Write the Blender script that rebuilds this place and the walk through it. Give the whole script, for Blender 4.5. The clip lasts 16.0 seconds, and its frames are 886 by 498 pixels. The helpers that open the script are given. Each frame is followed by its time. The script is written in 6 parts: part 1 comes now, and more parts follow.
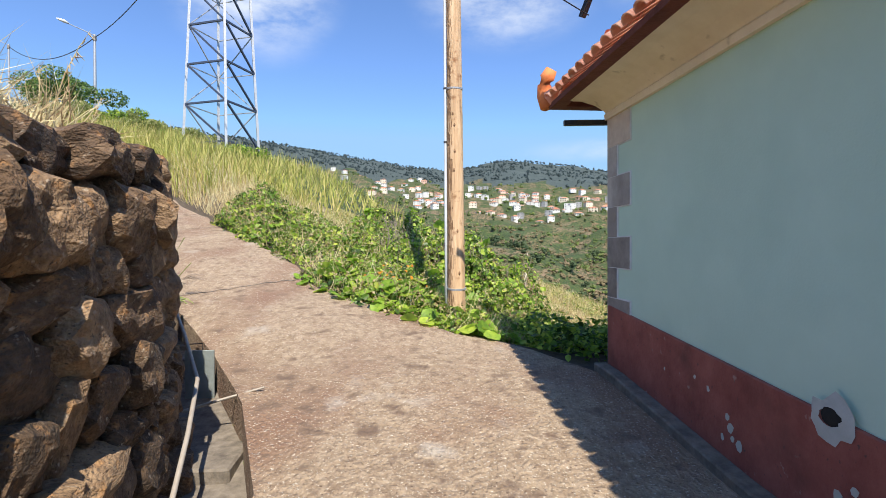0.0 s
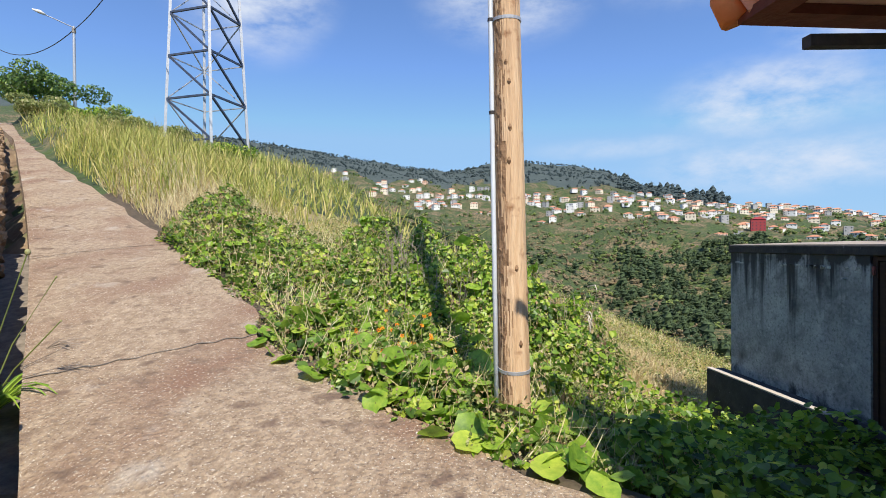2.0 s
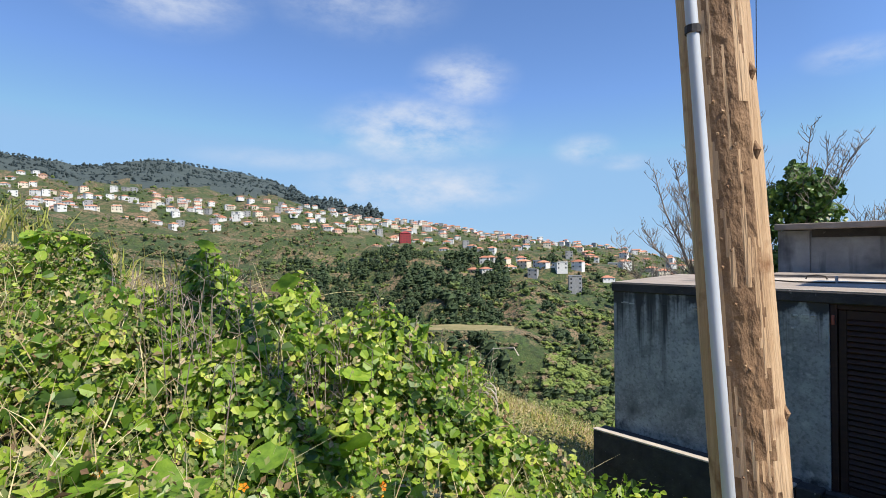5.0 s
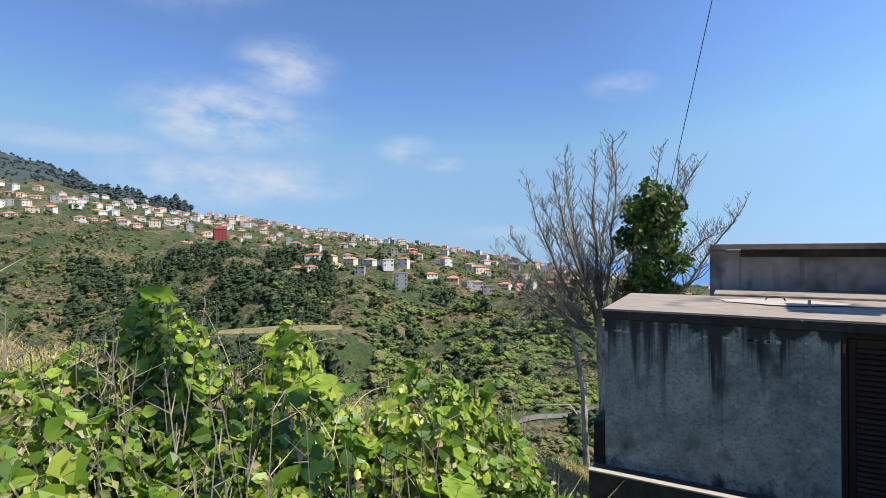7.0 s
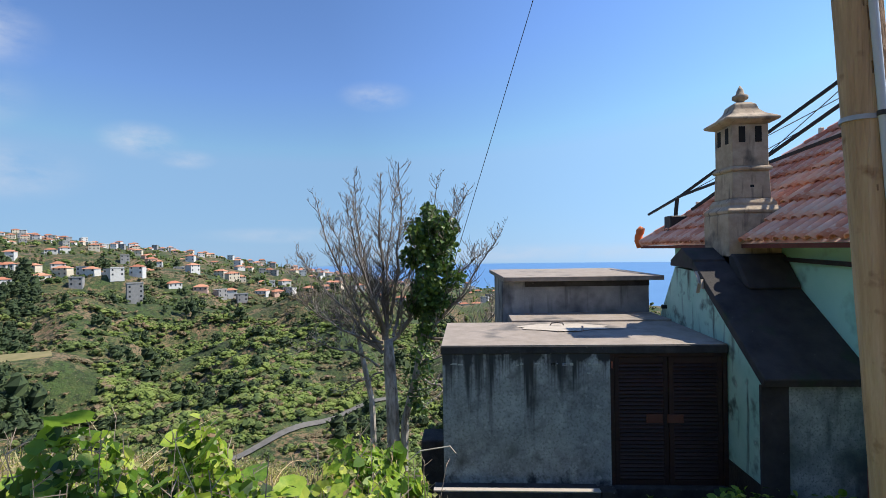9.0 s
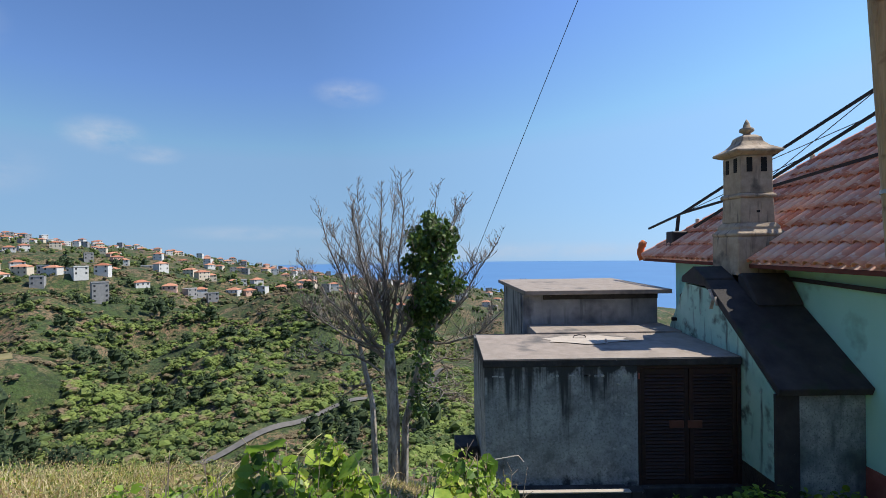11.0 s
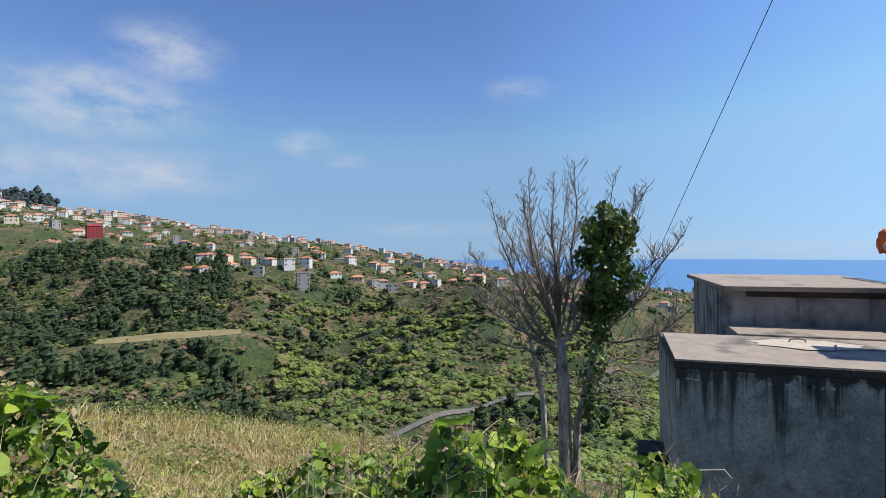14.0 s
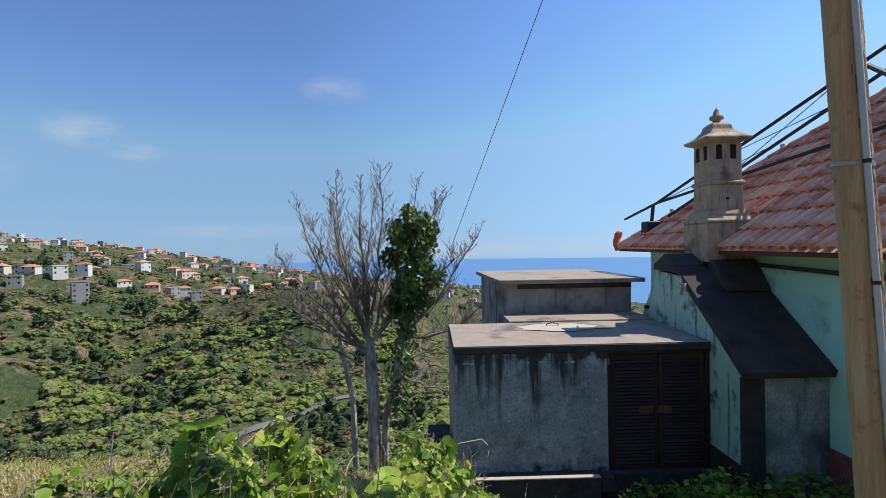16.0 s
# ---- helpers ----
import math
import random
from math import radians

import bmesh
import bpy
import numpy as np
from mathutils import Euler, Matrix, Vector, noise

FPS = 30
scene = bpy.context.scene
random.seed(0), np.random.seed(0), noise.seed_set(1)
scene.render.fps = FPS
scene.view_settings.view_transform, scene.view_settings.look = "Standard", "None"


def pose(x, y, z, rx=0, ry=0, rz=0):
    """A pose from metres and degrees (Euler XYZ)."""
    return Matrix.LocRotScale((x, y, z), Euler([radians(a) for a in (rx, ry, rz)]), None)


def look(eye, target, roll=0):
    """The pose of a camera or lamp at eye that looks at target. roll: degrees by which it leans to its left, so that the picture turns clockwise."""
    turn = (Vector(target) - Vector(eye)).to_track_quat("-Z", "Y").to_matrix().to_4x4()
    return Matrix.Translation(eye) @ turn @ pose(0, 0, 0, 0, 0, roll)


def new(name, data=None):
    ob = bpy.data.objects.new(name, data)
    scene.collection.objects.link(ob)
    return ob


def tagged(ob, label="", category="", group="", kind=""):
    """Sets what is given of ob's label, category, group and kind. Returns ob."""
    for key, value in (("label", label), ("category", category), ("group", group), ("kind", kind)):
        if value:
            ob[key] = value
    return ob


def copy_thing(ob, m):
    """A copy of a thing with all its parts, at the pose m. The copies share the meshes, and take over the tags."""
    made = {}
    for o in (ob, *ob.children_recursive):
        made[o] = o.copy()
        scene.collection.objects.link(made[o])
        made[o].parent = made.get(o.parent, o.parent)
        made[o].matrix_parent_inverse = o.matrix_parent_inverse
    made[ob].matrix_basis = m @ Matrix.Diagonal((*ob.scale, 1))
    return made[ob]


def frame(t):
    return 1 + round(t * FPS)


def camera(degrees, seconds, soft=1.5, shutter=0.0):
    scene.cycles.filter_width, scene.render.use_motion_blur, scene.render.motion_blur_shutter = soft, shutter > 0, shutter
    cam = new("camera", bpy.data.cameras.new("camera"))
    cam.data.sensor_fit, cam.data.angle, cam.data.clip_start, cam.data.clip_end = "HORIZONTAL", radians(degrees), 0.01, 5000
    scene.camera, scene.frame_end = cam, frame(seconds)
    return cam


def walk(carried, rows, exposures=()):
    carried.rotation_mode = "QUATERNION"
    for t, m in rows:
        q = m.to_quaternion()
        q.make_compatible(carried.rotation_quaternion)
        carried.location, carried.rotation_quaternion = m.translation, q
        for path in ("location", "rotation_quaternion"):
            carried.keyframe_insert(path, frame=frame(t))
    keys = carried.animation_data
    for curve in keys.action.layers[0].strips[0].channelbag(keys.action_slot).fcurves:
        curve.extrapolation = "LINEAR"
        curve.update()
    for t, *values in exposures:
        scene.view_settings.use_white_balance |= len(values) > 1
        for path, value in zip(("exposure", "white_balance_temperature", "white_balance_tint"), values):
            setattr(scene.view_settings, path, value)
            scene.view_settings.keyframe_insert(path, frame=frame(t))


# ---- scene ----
cam = camera(81.7, 16.0, soft=0.25)
PATH = [
    (0, (-0.317, -0.449, 1.574), (-0.142, 1.544, 1.557), -0.2),
    (0.5, (-0.323, 0.325, 1.672), (-0.150, 2.318, 1.657), -0.1),
    (1, (-0.327, 1.081, 1.750), (-0.161, 3.074, 1.733), -0.3),
    (1.5, (-0.379, 1.860, 1.865), (-0.218, 3.853, 1.847), -0.4),
    (2, (-0.403, 2.478, 1.924), (-0.232, 4.470, 1.910), -0.5),
    (2.5, (-0.522, 3.076, 1.953), (-0.279, 5.061, 1.940), -0.5),
    (3, (-0.636, 3.650, 1.993), (-0.230, 5.609, 1.984), -0.5),
    (3.5, (-0.728, 4.207, 2.105), (-0.062, 6.093, 2.097), -0.6),
    (4.2, (-0.991, 4.873, 2.175), (0.063, 6.573, 2.182), -0.1),
    (6.3, (-1.651, 7.034, 2.455), (-0.091, 8.286, 2.455), -0.5),
    (6.5, (-1.641, 7.225, 2.497), (-0.036, 8.418, 2.496), -0.2),
    (7, (-1.618, 7.579, 2.538), (0.122, 8.567, 2.537), -0.4),
    (7.5, (-1.653, 7.820, 2.675), (0.215, 8.534, 2.680), -0.4),
    (8, (-1.913, 7.944, 2.796), (0.035, 8.397, 2.804), -0.5),
    (8.5, (-2.140, 8.142, 2.919), (-0.156, 8.393, 2.925), -0.9),
    (8.7, (-2.182, 8.249, 2.970), (-0.191, 8.434, 2.975), -0.9),
    (10.8, (-2.703, 9.188, 3.362), (-0.704, 9.146, 3.355), -1.2),
    (11, (-2.746, 9.262, 3.358), (-0.746, 9.266, 3.352), -0.8),
    (11.5, (-2.726, 9.383, 3.353), (-0.734, 9.557, 3.342), -0.8),
    (12, (-2.735, 9.462, 3.321), (-0.767, 9.817, 3.308), -0.7),
    (12.5, (-2.676, 9.488, 3.300), (-0.739, 9.989, 3.286), -0.7),
    (13, (-2.659, 9.499, 3.293), (-0.750, 10.096, 3.278), -0.7),
    (13.5, (-2.621, 9.482, 3.265), (-0.729, 10.129, 3.251), -0.6),
    (14, (-2.593, 9.406, 3.240), (-0.698, 10.047, 3.226), -0.6),
    (14.5, (-2.601, 9.304, 3.256), (-0.681, 9.866, 3.239), -0.7),
    (15, (-2.589, 9.203, 3.240), (-0.629, 9.602, 3.223), -0.8),
    (15.5, (-2.652, 9.124, 3.227), (-0.661, 9.305, 3.210), -0.9),
    (16, (-2.687, 9.043, 3.211), (-0.688, 8.995, 3.195), -1.0),
]
walk(cam, [(t, look(eye, target, roll)) for t, eye, target, roll in PATH],
     exposures=[(0, .72, 6850, 10), (1, .64, 6850, 10), (2.2, .50, 6850, 10), (3, .48, 6850, 10), (4.2, .46, 6900, 10), (6.3, .42, 6850, 10), (8, .30, 6800, 10), (8.7, .32, 6800, 10), (11, .14, 6700, 10), (16, .15, 6800, 10)])

# ---- sky, sun, exposure ----
SUN_EL, SUN_AZ = radians(53.0), radians(171.0)      # azimuth clockwise from +y
sun_dir = Vector((math.sin(SUN_AZ) * math.cos(SUN_EL), math.cos(SUN_AZ) * math.cos(SUN_EL), math.sin(SUN_EL)))


def way_of(az, el):
    """Unit vector for an azimuth right of +y and an elevation, in degrees."""
    a, e = radians(az), radians(el)
    return (math.sin(a) * math.cos(e), math.cos(a) * math.cos(e), math.sin(e))


def make_world():
    w = bpy.data.worlds.new("sky")
    scene.world = w
    w.use_nodes = True
    nt = w.node_tree
    nt.nodes.clear()
    N, L = nt.nodes.new, nt.links.new
    out, bg = N("ShaderNodeOutputWorld"), N("ShaderNodeBackground")
    sky = N("ShaderNodeTexSky")
    sky.sky_type, sky.sun_disc = 'NISHITA', False
    sky.sun_elevation, sky.sun_rotation = SUN_EL, SUN_AZ
    sky.altitude, sky.air_density, sky.dust_density, sky.ozone_density = 600, 1.0, 0.0, 4.5
    bg.inputs["Strength"].default_value = 0.135
    co = N("ShaderNodeTexCoord")
    noise_n = N("ShaderNodeTexNoise")
    stretch = N("ShaderNodeMapping")
    stretch.inputs["Scale"].default_value = (1, 1, 2.2)
    L(co.outputs["Generated"], stretch.inputs["Vector"])
    L(stretch.outputs["Vector"], noise_n.inputs["Vector"])
    noise_n.inputs["Scale"].default_value = 10.0
    noise_n.inputs["Detail"].default_value = 12
    noise_n.inputs["Roughness"].default_value = 0.62
    # cumulus banks: az, el, half width, half height, density
    banks = [(37.5, 13.4, 9.0, 3.6, .92), (43.5, 18.6, 5.0, 2.9, 0.72), (38.5, 7.2, 12.0, 2.7, 0.85), (56.5, 10.9, 3.2, 1.5, 0.7),
             (60.5, 9.4, 2.4, .9, .5), (79.8, 16.6, 3.4, 1.3, 0.5), (12.0, 25.5, 8.0, 4.0, 0.8), (-15.0, 25.0, 7.0, 5.5, 0.95),
             (32.0, 27.0, 9.0, 4.0, .5), (97.0, -0.6, 24.0, 1.0, 0.40), (70.0, 1.8, 9.0, 0.8, 0.35), (25.0, 10.0, 10.0, 1.2, .4),
             (-120, 28, 20, 8, .8), (170, 24, 22, 7, .8), (120, 32, 16, 6, .6)]
    total = None
    for az, el, hw, hh, k in banks:
        m = N("ShaderNodeMapping")
        m.vector_type = 'TEXTURE'
        m.inputs["Location"].default_value = way_of(az, el)
        m.inputs["Rotation"].default_value = (0, 0, radians(-az))
        m.inputs["Scale"].default_value = (math.sin(radians(hw)), 0.5, math.sin(radians(hh)))
        L(co.outputs["Generated"], m.inputs["Vector"])
        ln = N("ShaderNodeVectorMath")
        ln.operation = 'LENGTH'
        L(m.outputs["Vector"], ln.inputs[0])
        fall = N("ShaderNodeMapRange")
        fall.interpolation_type = 'SMOOTHSTEP'
        fall.inputs[1].default_value, fall.inputs[2].default_value = 1.35, 0.25
        fall.inputs[3].default_value, fall.inputs[4].default_value = 0.0, k
        L(ln.outputs["Value"], fall.inputs[0])
        if total is None:
            total = fall.outputs[0]
        else:
            mx = N("ShaderNodeMath")
            mx.operation = 'MAXIMUM'
            L(total, mx.inputs[0]), L(fall.outputs[0], mx.inputs[1])
            total = mx.outputs[0]
    # cloud cover = bank x billowy noise
    shape = N("ShaderNodeMapRange")
    shape.inputs[1].default_value, shape.inputs[2].default_value = 0.32, 0.64
    L(noise_n.outputs["Fac"], shape.inputs[0])
    mul = N("ShaderNodeMath")
    mul.operation = 'MULTIPLY_ADD'
    L(total, mul.inputs[0]), L(shape.outputs[0], mul.inputs[1])
    mul.inputs[2].default_value = 0
    lift = N("ShaderNodeMath")
    lift.operation = 'MULTIPLY'
    L(mul.outputs[0], lift.inputs[0])
    lift.inputs[1].default_value = 0.95
    mix = N("ShaderNodeMix")
    mix.data_type = 'RGBA'
    L(lift.outputs[0], mix.inputs["Factor"])
    tint = N("ShaderNodeMix")
    tint.data_type, tint.blend_type = 'RGBA', 'MULTIPLY'
    tint.inputs["Factor"].default_value = 1.0
    tint.inputs["B"].default_value = (0.84, 0.98, 1.20, 1)
    L(sky.outputs[0], tint.inputs["A"])
    # the sky grows paler towards the sun's side
    toward = N("ShaderNodeVectorMath")
    toward.operation = 'DOT_PRODUCT'
    toward.inputs[1].default_value = (math.sin(SUN_AZ), math.cos(SUN_AZ), .25)
    L(co.outputs["Generated"], toward.inputs[0])
    glow = N("ShaderNodeMapRange")
    glow.inputs[1].default_value, glow.inputs[2].default_value = 0, .90
    glow.inputs[3].default_value, glow.inputs[4].default_value = .88, 1.40
    L(toward.outputs["Value"], glow.inputs[0])
    cap = N("ShaderNodeMix")
    cap.data_type, cap.blend_type = 'RGBA', 'DARKEN'
    cap.inputs["Factor"].default_value = 0.9
    cap.inputs["B"].default_value = (1.82, 3.28, 5.3, 1)
    L(tint.outputs["Result"], cap.inputs["A"])
    paler = N("ShaderNodeVectorMath")
    paler.operation = 'SCALE'
    L(cap.outputs["Result"], paler.inputs[0]), L(glow.outputs[0], paler.inputs["Scale"])
    L(paler.outputs[0], mix.inputs["A"])
    mix.inputs["B"].default_value = (3.7, 4.2, 5.1, 1)
    L(mix.outputs["Result"], bg.inputs["Color"])
    L(bg.outputs[0], out.inputs[0])


make_world()
sun = new("sun", bpy.data.lights.new("sun", 'SUN'))
sun.data.energy, sun.data.angle, sun.data.color = 5.0, radians(0.53), (1.0, 0.95, 0.86)
sun.matrix_world = look(sun_dir * 50, (0, 0, 0))


# ---- materials ----
def material(name, colors, scale=6.0, rough=0.85, bump=0.3, bump_scale=40.0, detail=6, metal=0.0, spots=None, streak=None,
             leaf=0.0, island=0.0, random_ob=0.0, bump_dist=0.01, spec=0.5, stretch=(1, 1, 1)):
    """Noise-ramped surface. colors: (position, rgb) stops. spots: (rgb, scale, low, high). streak: (rgb, amount) for vertical runs."""
    m = bpy.data.materials.new(name)
    m.use_nodes = True
    nt = m.node_tree
    N, L = nt.nodes.new, nt.links.new
    p = nt.nodes["Principled BSDF"]
    p.inputs["Roughness"].default_value, p.inputs["Metallic"].default_value = rough, metal
    p.inputs["Specular IOR Level"].default_value = spec
    co = N("ShaderNodeTexCoord")
    mp = N("ShaderNodeMapping")
    mp.inputs["Scale"].default_value = stretch
    L(co.outputs["Object"], mp.inputs["Vector"])
    n = N("ShaderNodeTexNoise")
    n.inputs["Scale"].default_value, n.inputs["Detail"].default_value, n.inputs["Roughness"].default_value = scale, detail, 0.65
    L(mp.outputs["Vector"], n.inputs["Vector"])
    fac = n.outputs["Fac"]
    for use, node, socket in ((island, "ShaderNodeNewGeometry", "Random Per Island"), (random_ob, "ShaderNodeObjectInfo", "Random")):
        if use:
            g = N(node)
            ma = N("ShaderNodeMath")
            ma.operation = 'MULTIPLY_ADD'
            ma.inputs[1].default_value = use
            sub = N("ShaderNodeMath")
            sub.operation = 'SUBTRACT'
            sub.inputs[1].default_value = use / 2
            L(fac, sub.inputs[0]), L(g.outputs[socket], ma.inputs[0]), L(sub.outputs[0], ma.inputs[2])
            fac = ma.outputs[0]
    ramp = N("ShaderNodeValToRGB")
    e = ramp.color_ramp.elements
    while len(e) < len(colors):
        e.new(0.5)
    for el, (pos, c) in zip(e, colors):
        el.position, el.color = pos, (*c, 1)
    L(fac, ramp.inputs["Fac"])
    col = ramp.outputs["Color"]
    for sp in ([spots] if spots and not isinstance(spots, list) else spots or []):
        c, sc, lo, hi = sp
        n2 = N("ShaderNodeTexNoise")
        n2.inputs["Scale"].default_value, n2.inputs["Detail"].default_value = sc, 5
        L(co.outputs["Object"], n2.inputs["Vector"])
        mr = N("ShaderNodeMapRange")
        mr.inputs[1].default_value, mr.inputs[2].default_value = lo, hi
        L(n2.outputs["Fac"], mr.inputs[0])
        mx = N("ShaderNodeMix")
        mx.data_type = 'RGBA'
        mx.inputs["B"].default_value = (*c, 1)
        L(mr.outputs[0], mx.inputs["Factor"]), L(col, mx.inputs["A"])
        col = mx.outputs["Result"]
    if streak:
        c, lo, hi, sc = streak
        m2 = N("ShaderNodeMapping")
        m2.inputs["Scale"].default_value = (sc, sc, sc * 0.14)
        L(co.outputs["Object"], m2.inputs["Vector"])
        n3 = N("ShaderNodeTexNoise")
        n3.inputs["Scale"].default_value, n3.inputs["Detail"].default_value = 1.0, 6
        L(m2.outputs["Vector"], n3.inputs["Vector"])
        mr = N("ShaderNodeMapRange")
        mr.inputs[1].default_value, mr.inputs[2].default_value = lo, hi
        L(n3.outputs["Fac"], mr.inputs[0])
        mx = N("ShaderNodeMix")
        mx.data_type = 'RGBA'
        mx.inputs["B"].default_value = (*c, 1)
        L(mr.outputs[0], mx.inputs["Factor"]), L(col, mx.inputs["A"])
        col = mx.outputs["Result"]
    L(col, p.inputs["Base Color"])
    if bump:
        nb = N("ShaderNodeTexNoise")
        nb.inputs["Scale"].default_value, nb.inputs["Detail"].default_value = bump_scale, 6
        L(mp.outputs["Vector"], nb.inputs["Vector"])
        b = N("ShaderNodeBump")
        b.inputs["Strength"].default_value, b.inputs["Distance"].default_value = bump, bump_dist
        L(nb.outputs["Fac"], b.inputs["Height"]), L(b.outputs[0], p.inputs["Normal"])
    if leaf:
        tr, mixs = N("ShaderNodeBsdfTranslucent"), N("ShaderNodeMixShader")
        L(col, tr.inputs["Color"])
        mixs.inputs["Fac"].default_value = leaf
        L(p.outputs[0], mixs.inputs[1]), L(tr.outputs[0], mixs.inputs[2])
        L(mixs.outputs[0], nt.nodes["Material Output"].inputs["Surface"])
    return m


M = {}
M["concrete_path"] = material("concrete_path", [(0.25, (.17, .115, .075)), (0.5, (.285, .210, .142)), (0.75, (.41, .32, .225))], 14, 0.9, 1.0, 34, bump_dist=.045,
                              spots=[((.20, .115, .075), 0.8, .46, .68), ((.47, .38, .28), 26, .62, .74), ((.13, .085, .06), 40, .60, .70), ((.52, .46, .38), 60, .60, .68), ((.40, .36, .31), 1.7, .62, .80), ((.15, .10, .07), 4.5, .58, .70)], stretch=(1, .7, 1))
M["concrete_edge"] = material("concrete_edge", [(0.3, (.085, .07, .055)), (0.7, (.23, .195, .155))], 9, 0.9, 0.6, 40)
M["soil"] = material("soil", [(0.3, (.035, .025, .017)), (0.7, (.10, .075, .05))], 8, 0.95, 0.6, 30)
M["turf"] = material("turf", [(0.3, (.13, .105, .045)), (0.5, (.24, .19, .085)), (0.7, (.36, .28, .14))], 2.2, 0.95, 0.8, 30, bump_dist=.04, spots=[((.12, .15, .04), 1.1, .50, .62), ((.16, .095, .055), 3.5, .60, .70)])
M["bank"] = material("bank", [(0.3, (.085, .055, .034)), (0.7, (.24, .17, .105))], 1.1, 0.95, 0.8, 12, bump_dist=.05, spots=[((.10, .12, .035), .7, .52, .66), ((.32, .25, .15), 5, .58, .7)])
M["hill"] = material("hill", [(0.36, (.020, .036, .010)), (0.46, (.050, .074, .018)), (0.53, (.130, .105, .045)), (0.60, (.21, .125, .075))], .018, 0.95, 0.9, .6, 10,
                     bump_dist=1.2, spots=[((.045, .078, .018), .16, .46, .58), ((.20, .135, .080), .045, .52, .60), ((.020, .034, .010), .45, .48, .60), ((.034, .056, .015), 1.3, .52, .60), ((.20, .16, .09), 2.1, .64, .72)])
# blue-grey floor: distance haze is put into the base colour
M["forest_floor_haze"] = material("forest_floor_haze", [(0.3, (.034, .050, .048)), (0.7, (.052, .070, .064))], .05, 0.95, 0.9, .3, 10, bump_dist=1.5)
M["sea"] = material("sea", [(0.3, (.075, .20, .40)), (0.7, (.09, .225, .43))], .004, 0.5, 0.25, .05, bump_dist=.4)
M["stone"] = material("stone", [(0.22, (.040, .025, .015)), (0.5, (.125, .074, .040)), (0.78, (.30, .195, .11))], 6, 0.9, 1.0, 22, random_ob=0.42, bump_dist=.03,
                      spots=[((.44, .36, .27), 9, .63, .75), ((.36, .18, .065), 4, .60, .76), ((.05, .035, .025), 26, .60, .70)])
M["stone_shade_dirt"] = material("stone_shade_dirt", [(0.3, (.02, .016, .012)), (0.7, (.055, .04, .03))], 8, 0.95, 1.0, 30, bump_dist=.03)
M["teal_wall"] = material("teal_wall", [(0.3, (.45, .63, .505)), (0.7, (.51, .69, .56))], 1.2, 0.75, 0.12, 60, spots=[((.40, .58, .47), 1.1, .52, .85)])
M["teal_old"] = material("teal_old", [(0.3, (.30, .55, .46)), (0.7, (.46, .68, .58))], 2.5, 0.85, 0.3, 40,
                         spots=[((.10, .14, .12), 4.5, .56, .70), ((.5, .56, .5), 9, .66, .74)], streak=((.07, .08, .07), .56, .72, 9))
M["teal_plain"] = material("teal_plain", [(0.3, (.37, .76, .64)), (0.7, (.45, .83, .71))], 1.5, 0.8, 0.15, 50, spots=[((.09, .24, .19), 2.0, .60, .8)])
M["red_plinth"] = material("red_plinth", [(0.3, (.21, .055, .040)), (0.7, (.36, .115, .085))], 3.5, 0.9, 0.5, 40,
                           spots=[((.40, .27, .24), 15, .68, .76), ((.11, .04, .03), 1.6, .55, .72), ((.12, .06, .05), 30, .66, .74)])
M["cream"] = material("cream", [(0.3, (.70, .60, .44)), (0.7, (.80, .71, .55))], 4, 0.85, 0.25, 40, spots=((.35, .27, .18), 7, .66, .8))
M["quoin"] = material("quoin", [(0.3, (.17, .15, .13)), (0.7, (.29, .26, .225))], 7, 0.9, 0.5, 60, random_ob=0.5)
M["quoin_mid"] = material("quoin_mid", [(0.3, (.38, .355, .32)), (0.7, (.50, .47, .42))], 7, 0.9, 0.5, 60, random_ob=0.3, spots=[((.25, .23, .205), 1.9, .52, .72)])
M["quoin_pale"] = material("quoin_pale", [(0.3, (.50, .42, .34)), (0.7, (.64, .56, .47))], 7, 0.9, 0.4, 60)
M["mortar"] = material("mortar", [(0.3, (.40, .42, .39)), (0.7, (.50, .52, .48))], 8, 0.9, 0.4, 60)
M["eaves_shade_red"] = material("eaves_shade_red", [(0.3, (.10, .026, .018)), (0.7, (.17, .05, .035))], 8, 0.9, 0.5, 40)
M["tile"] = material("tile", [(0.2, (.58, .21, .13)), (0.5, (.80, .37, .25)), (0.8, (.88, .58, .45))], 3.5, 0.85, 0.4, 40, random_ob=0.6,
                     spots=[((.32, .13, .09), 1.4, .62, .78), ((.84, .62, .50), 9, .58, .72)])
M["pale_mortar"] = material("pale_mortar", [(0.3, (.52, .53, .50)), (0.7, (.68, .69, .66))], 8, 0.9, 0.4, 60)
M["tile_orange"] = material("tile_orange", [(0.3, (.58, .15, .045)), (0.7, (.75, .24, .08))], 6, 0.85, 0.4, 40, random_ob=0.3)
M["oven_wall"] = material("oven_wall", [(0.3, (.15, .19, .18)), (0.5, (.29, .335, .315)), (0.72, (.52, .56, .53))], 4, 0.9, 0.5, 40, spots=[((.13, .15, .145), 40, .52, .72), ((.085, .11, .10), 1.7, .50, .68)], streak=((.07, .085, .08), .56, .72, 5))
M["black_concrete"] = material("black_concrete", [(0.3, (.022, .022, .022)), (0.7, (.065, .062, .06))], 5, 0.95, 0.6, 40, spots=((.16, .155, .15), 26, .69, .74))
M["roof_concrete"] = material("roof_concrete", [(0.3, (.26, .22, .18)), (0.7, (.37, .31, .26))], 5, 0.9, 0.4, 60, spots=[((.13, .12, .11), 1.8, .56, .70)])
M["roof_pale"] = material("roof_pale", [(0.3, (.42, .36, .30)), (0.7, (.54, .48, .40))], 8, 0.9, 0.3, 60)
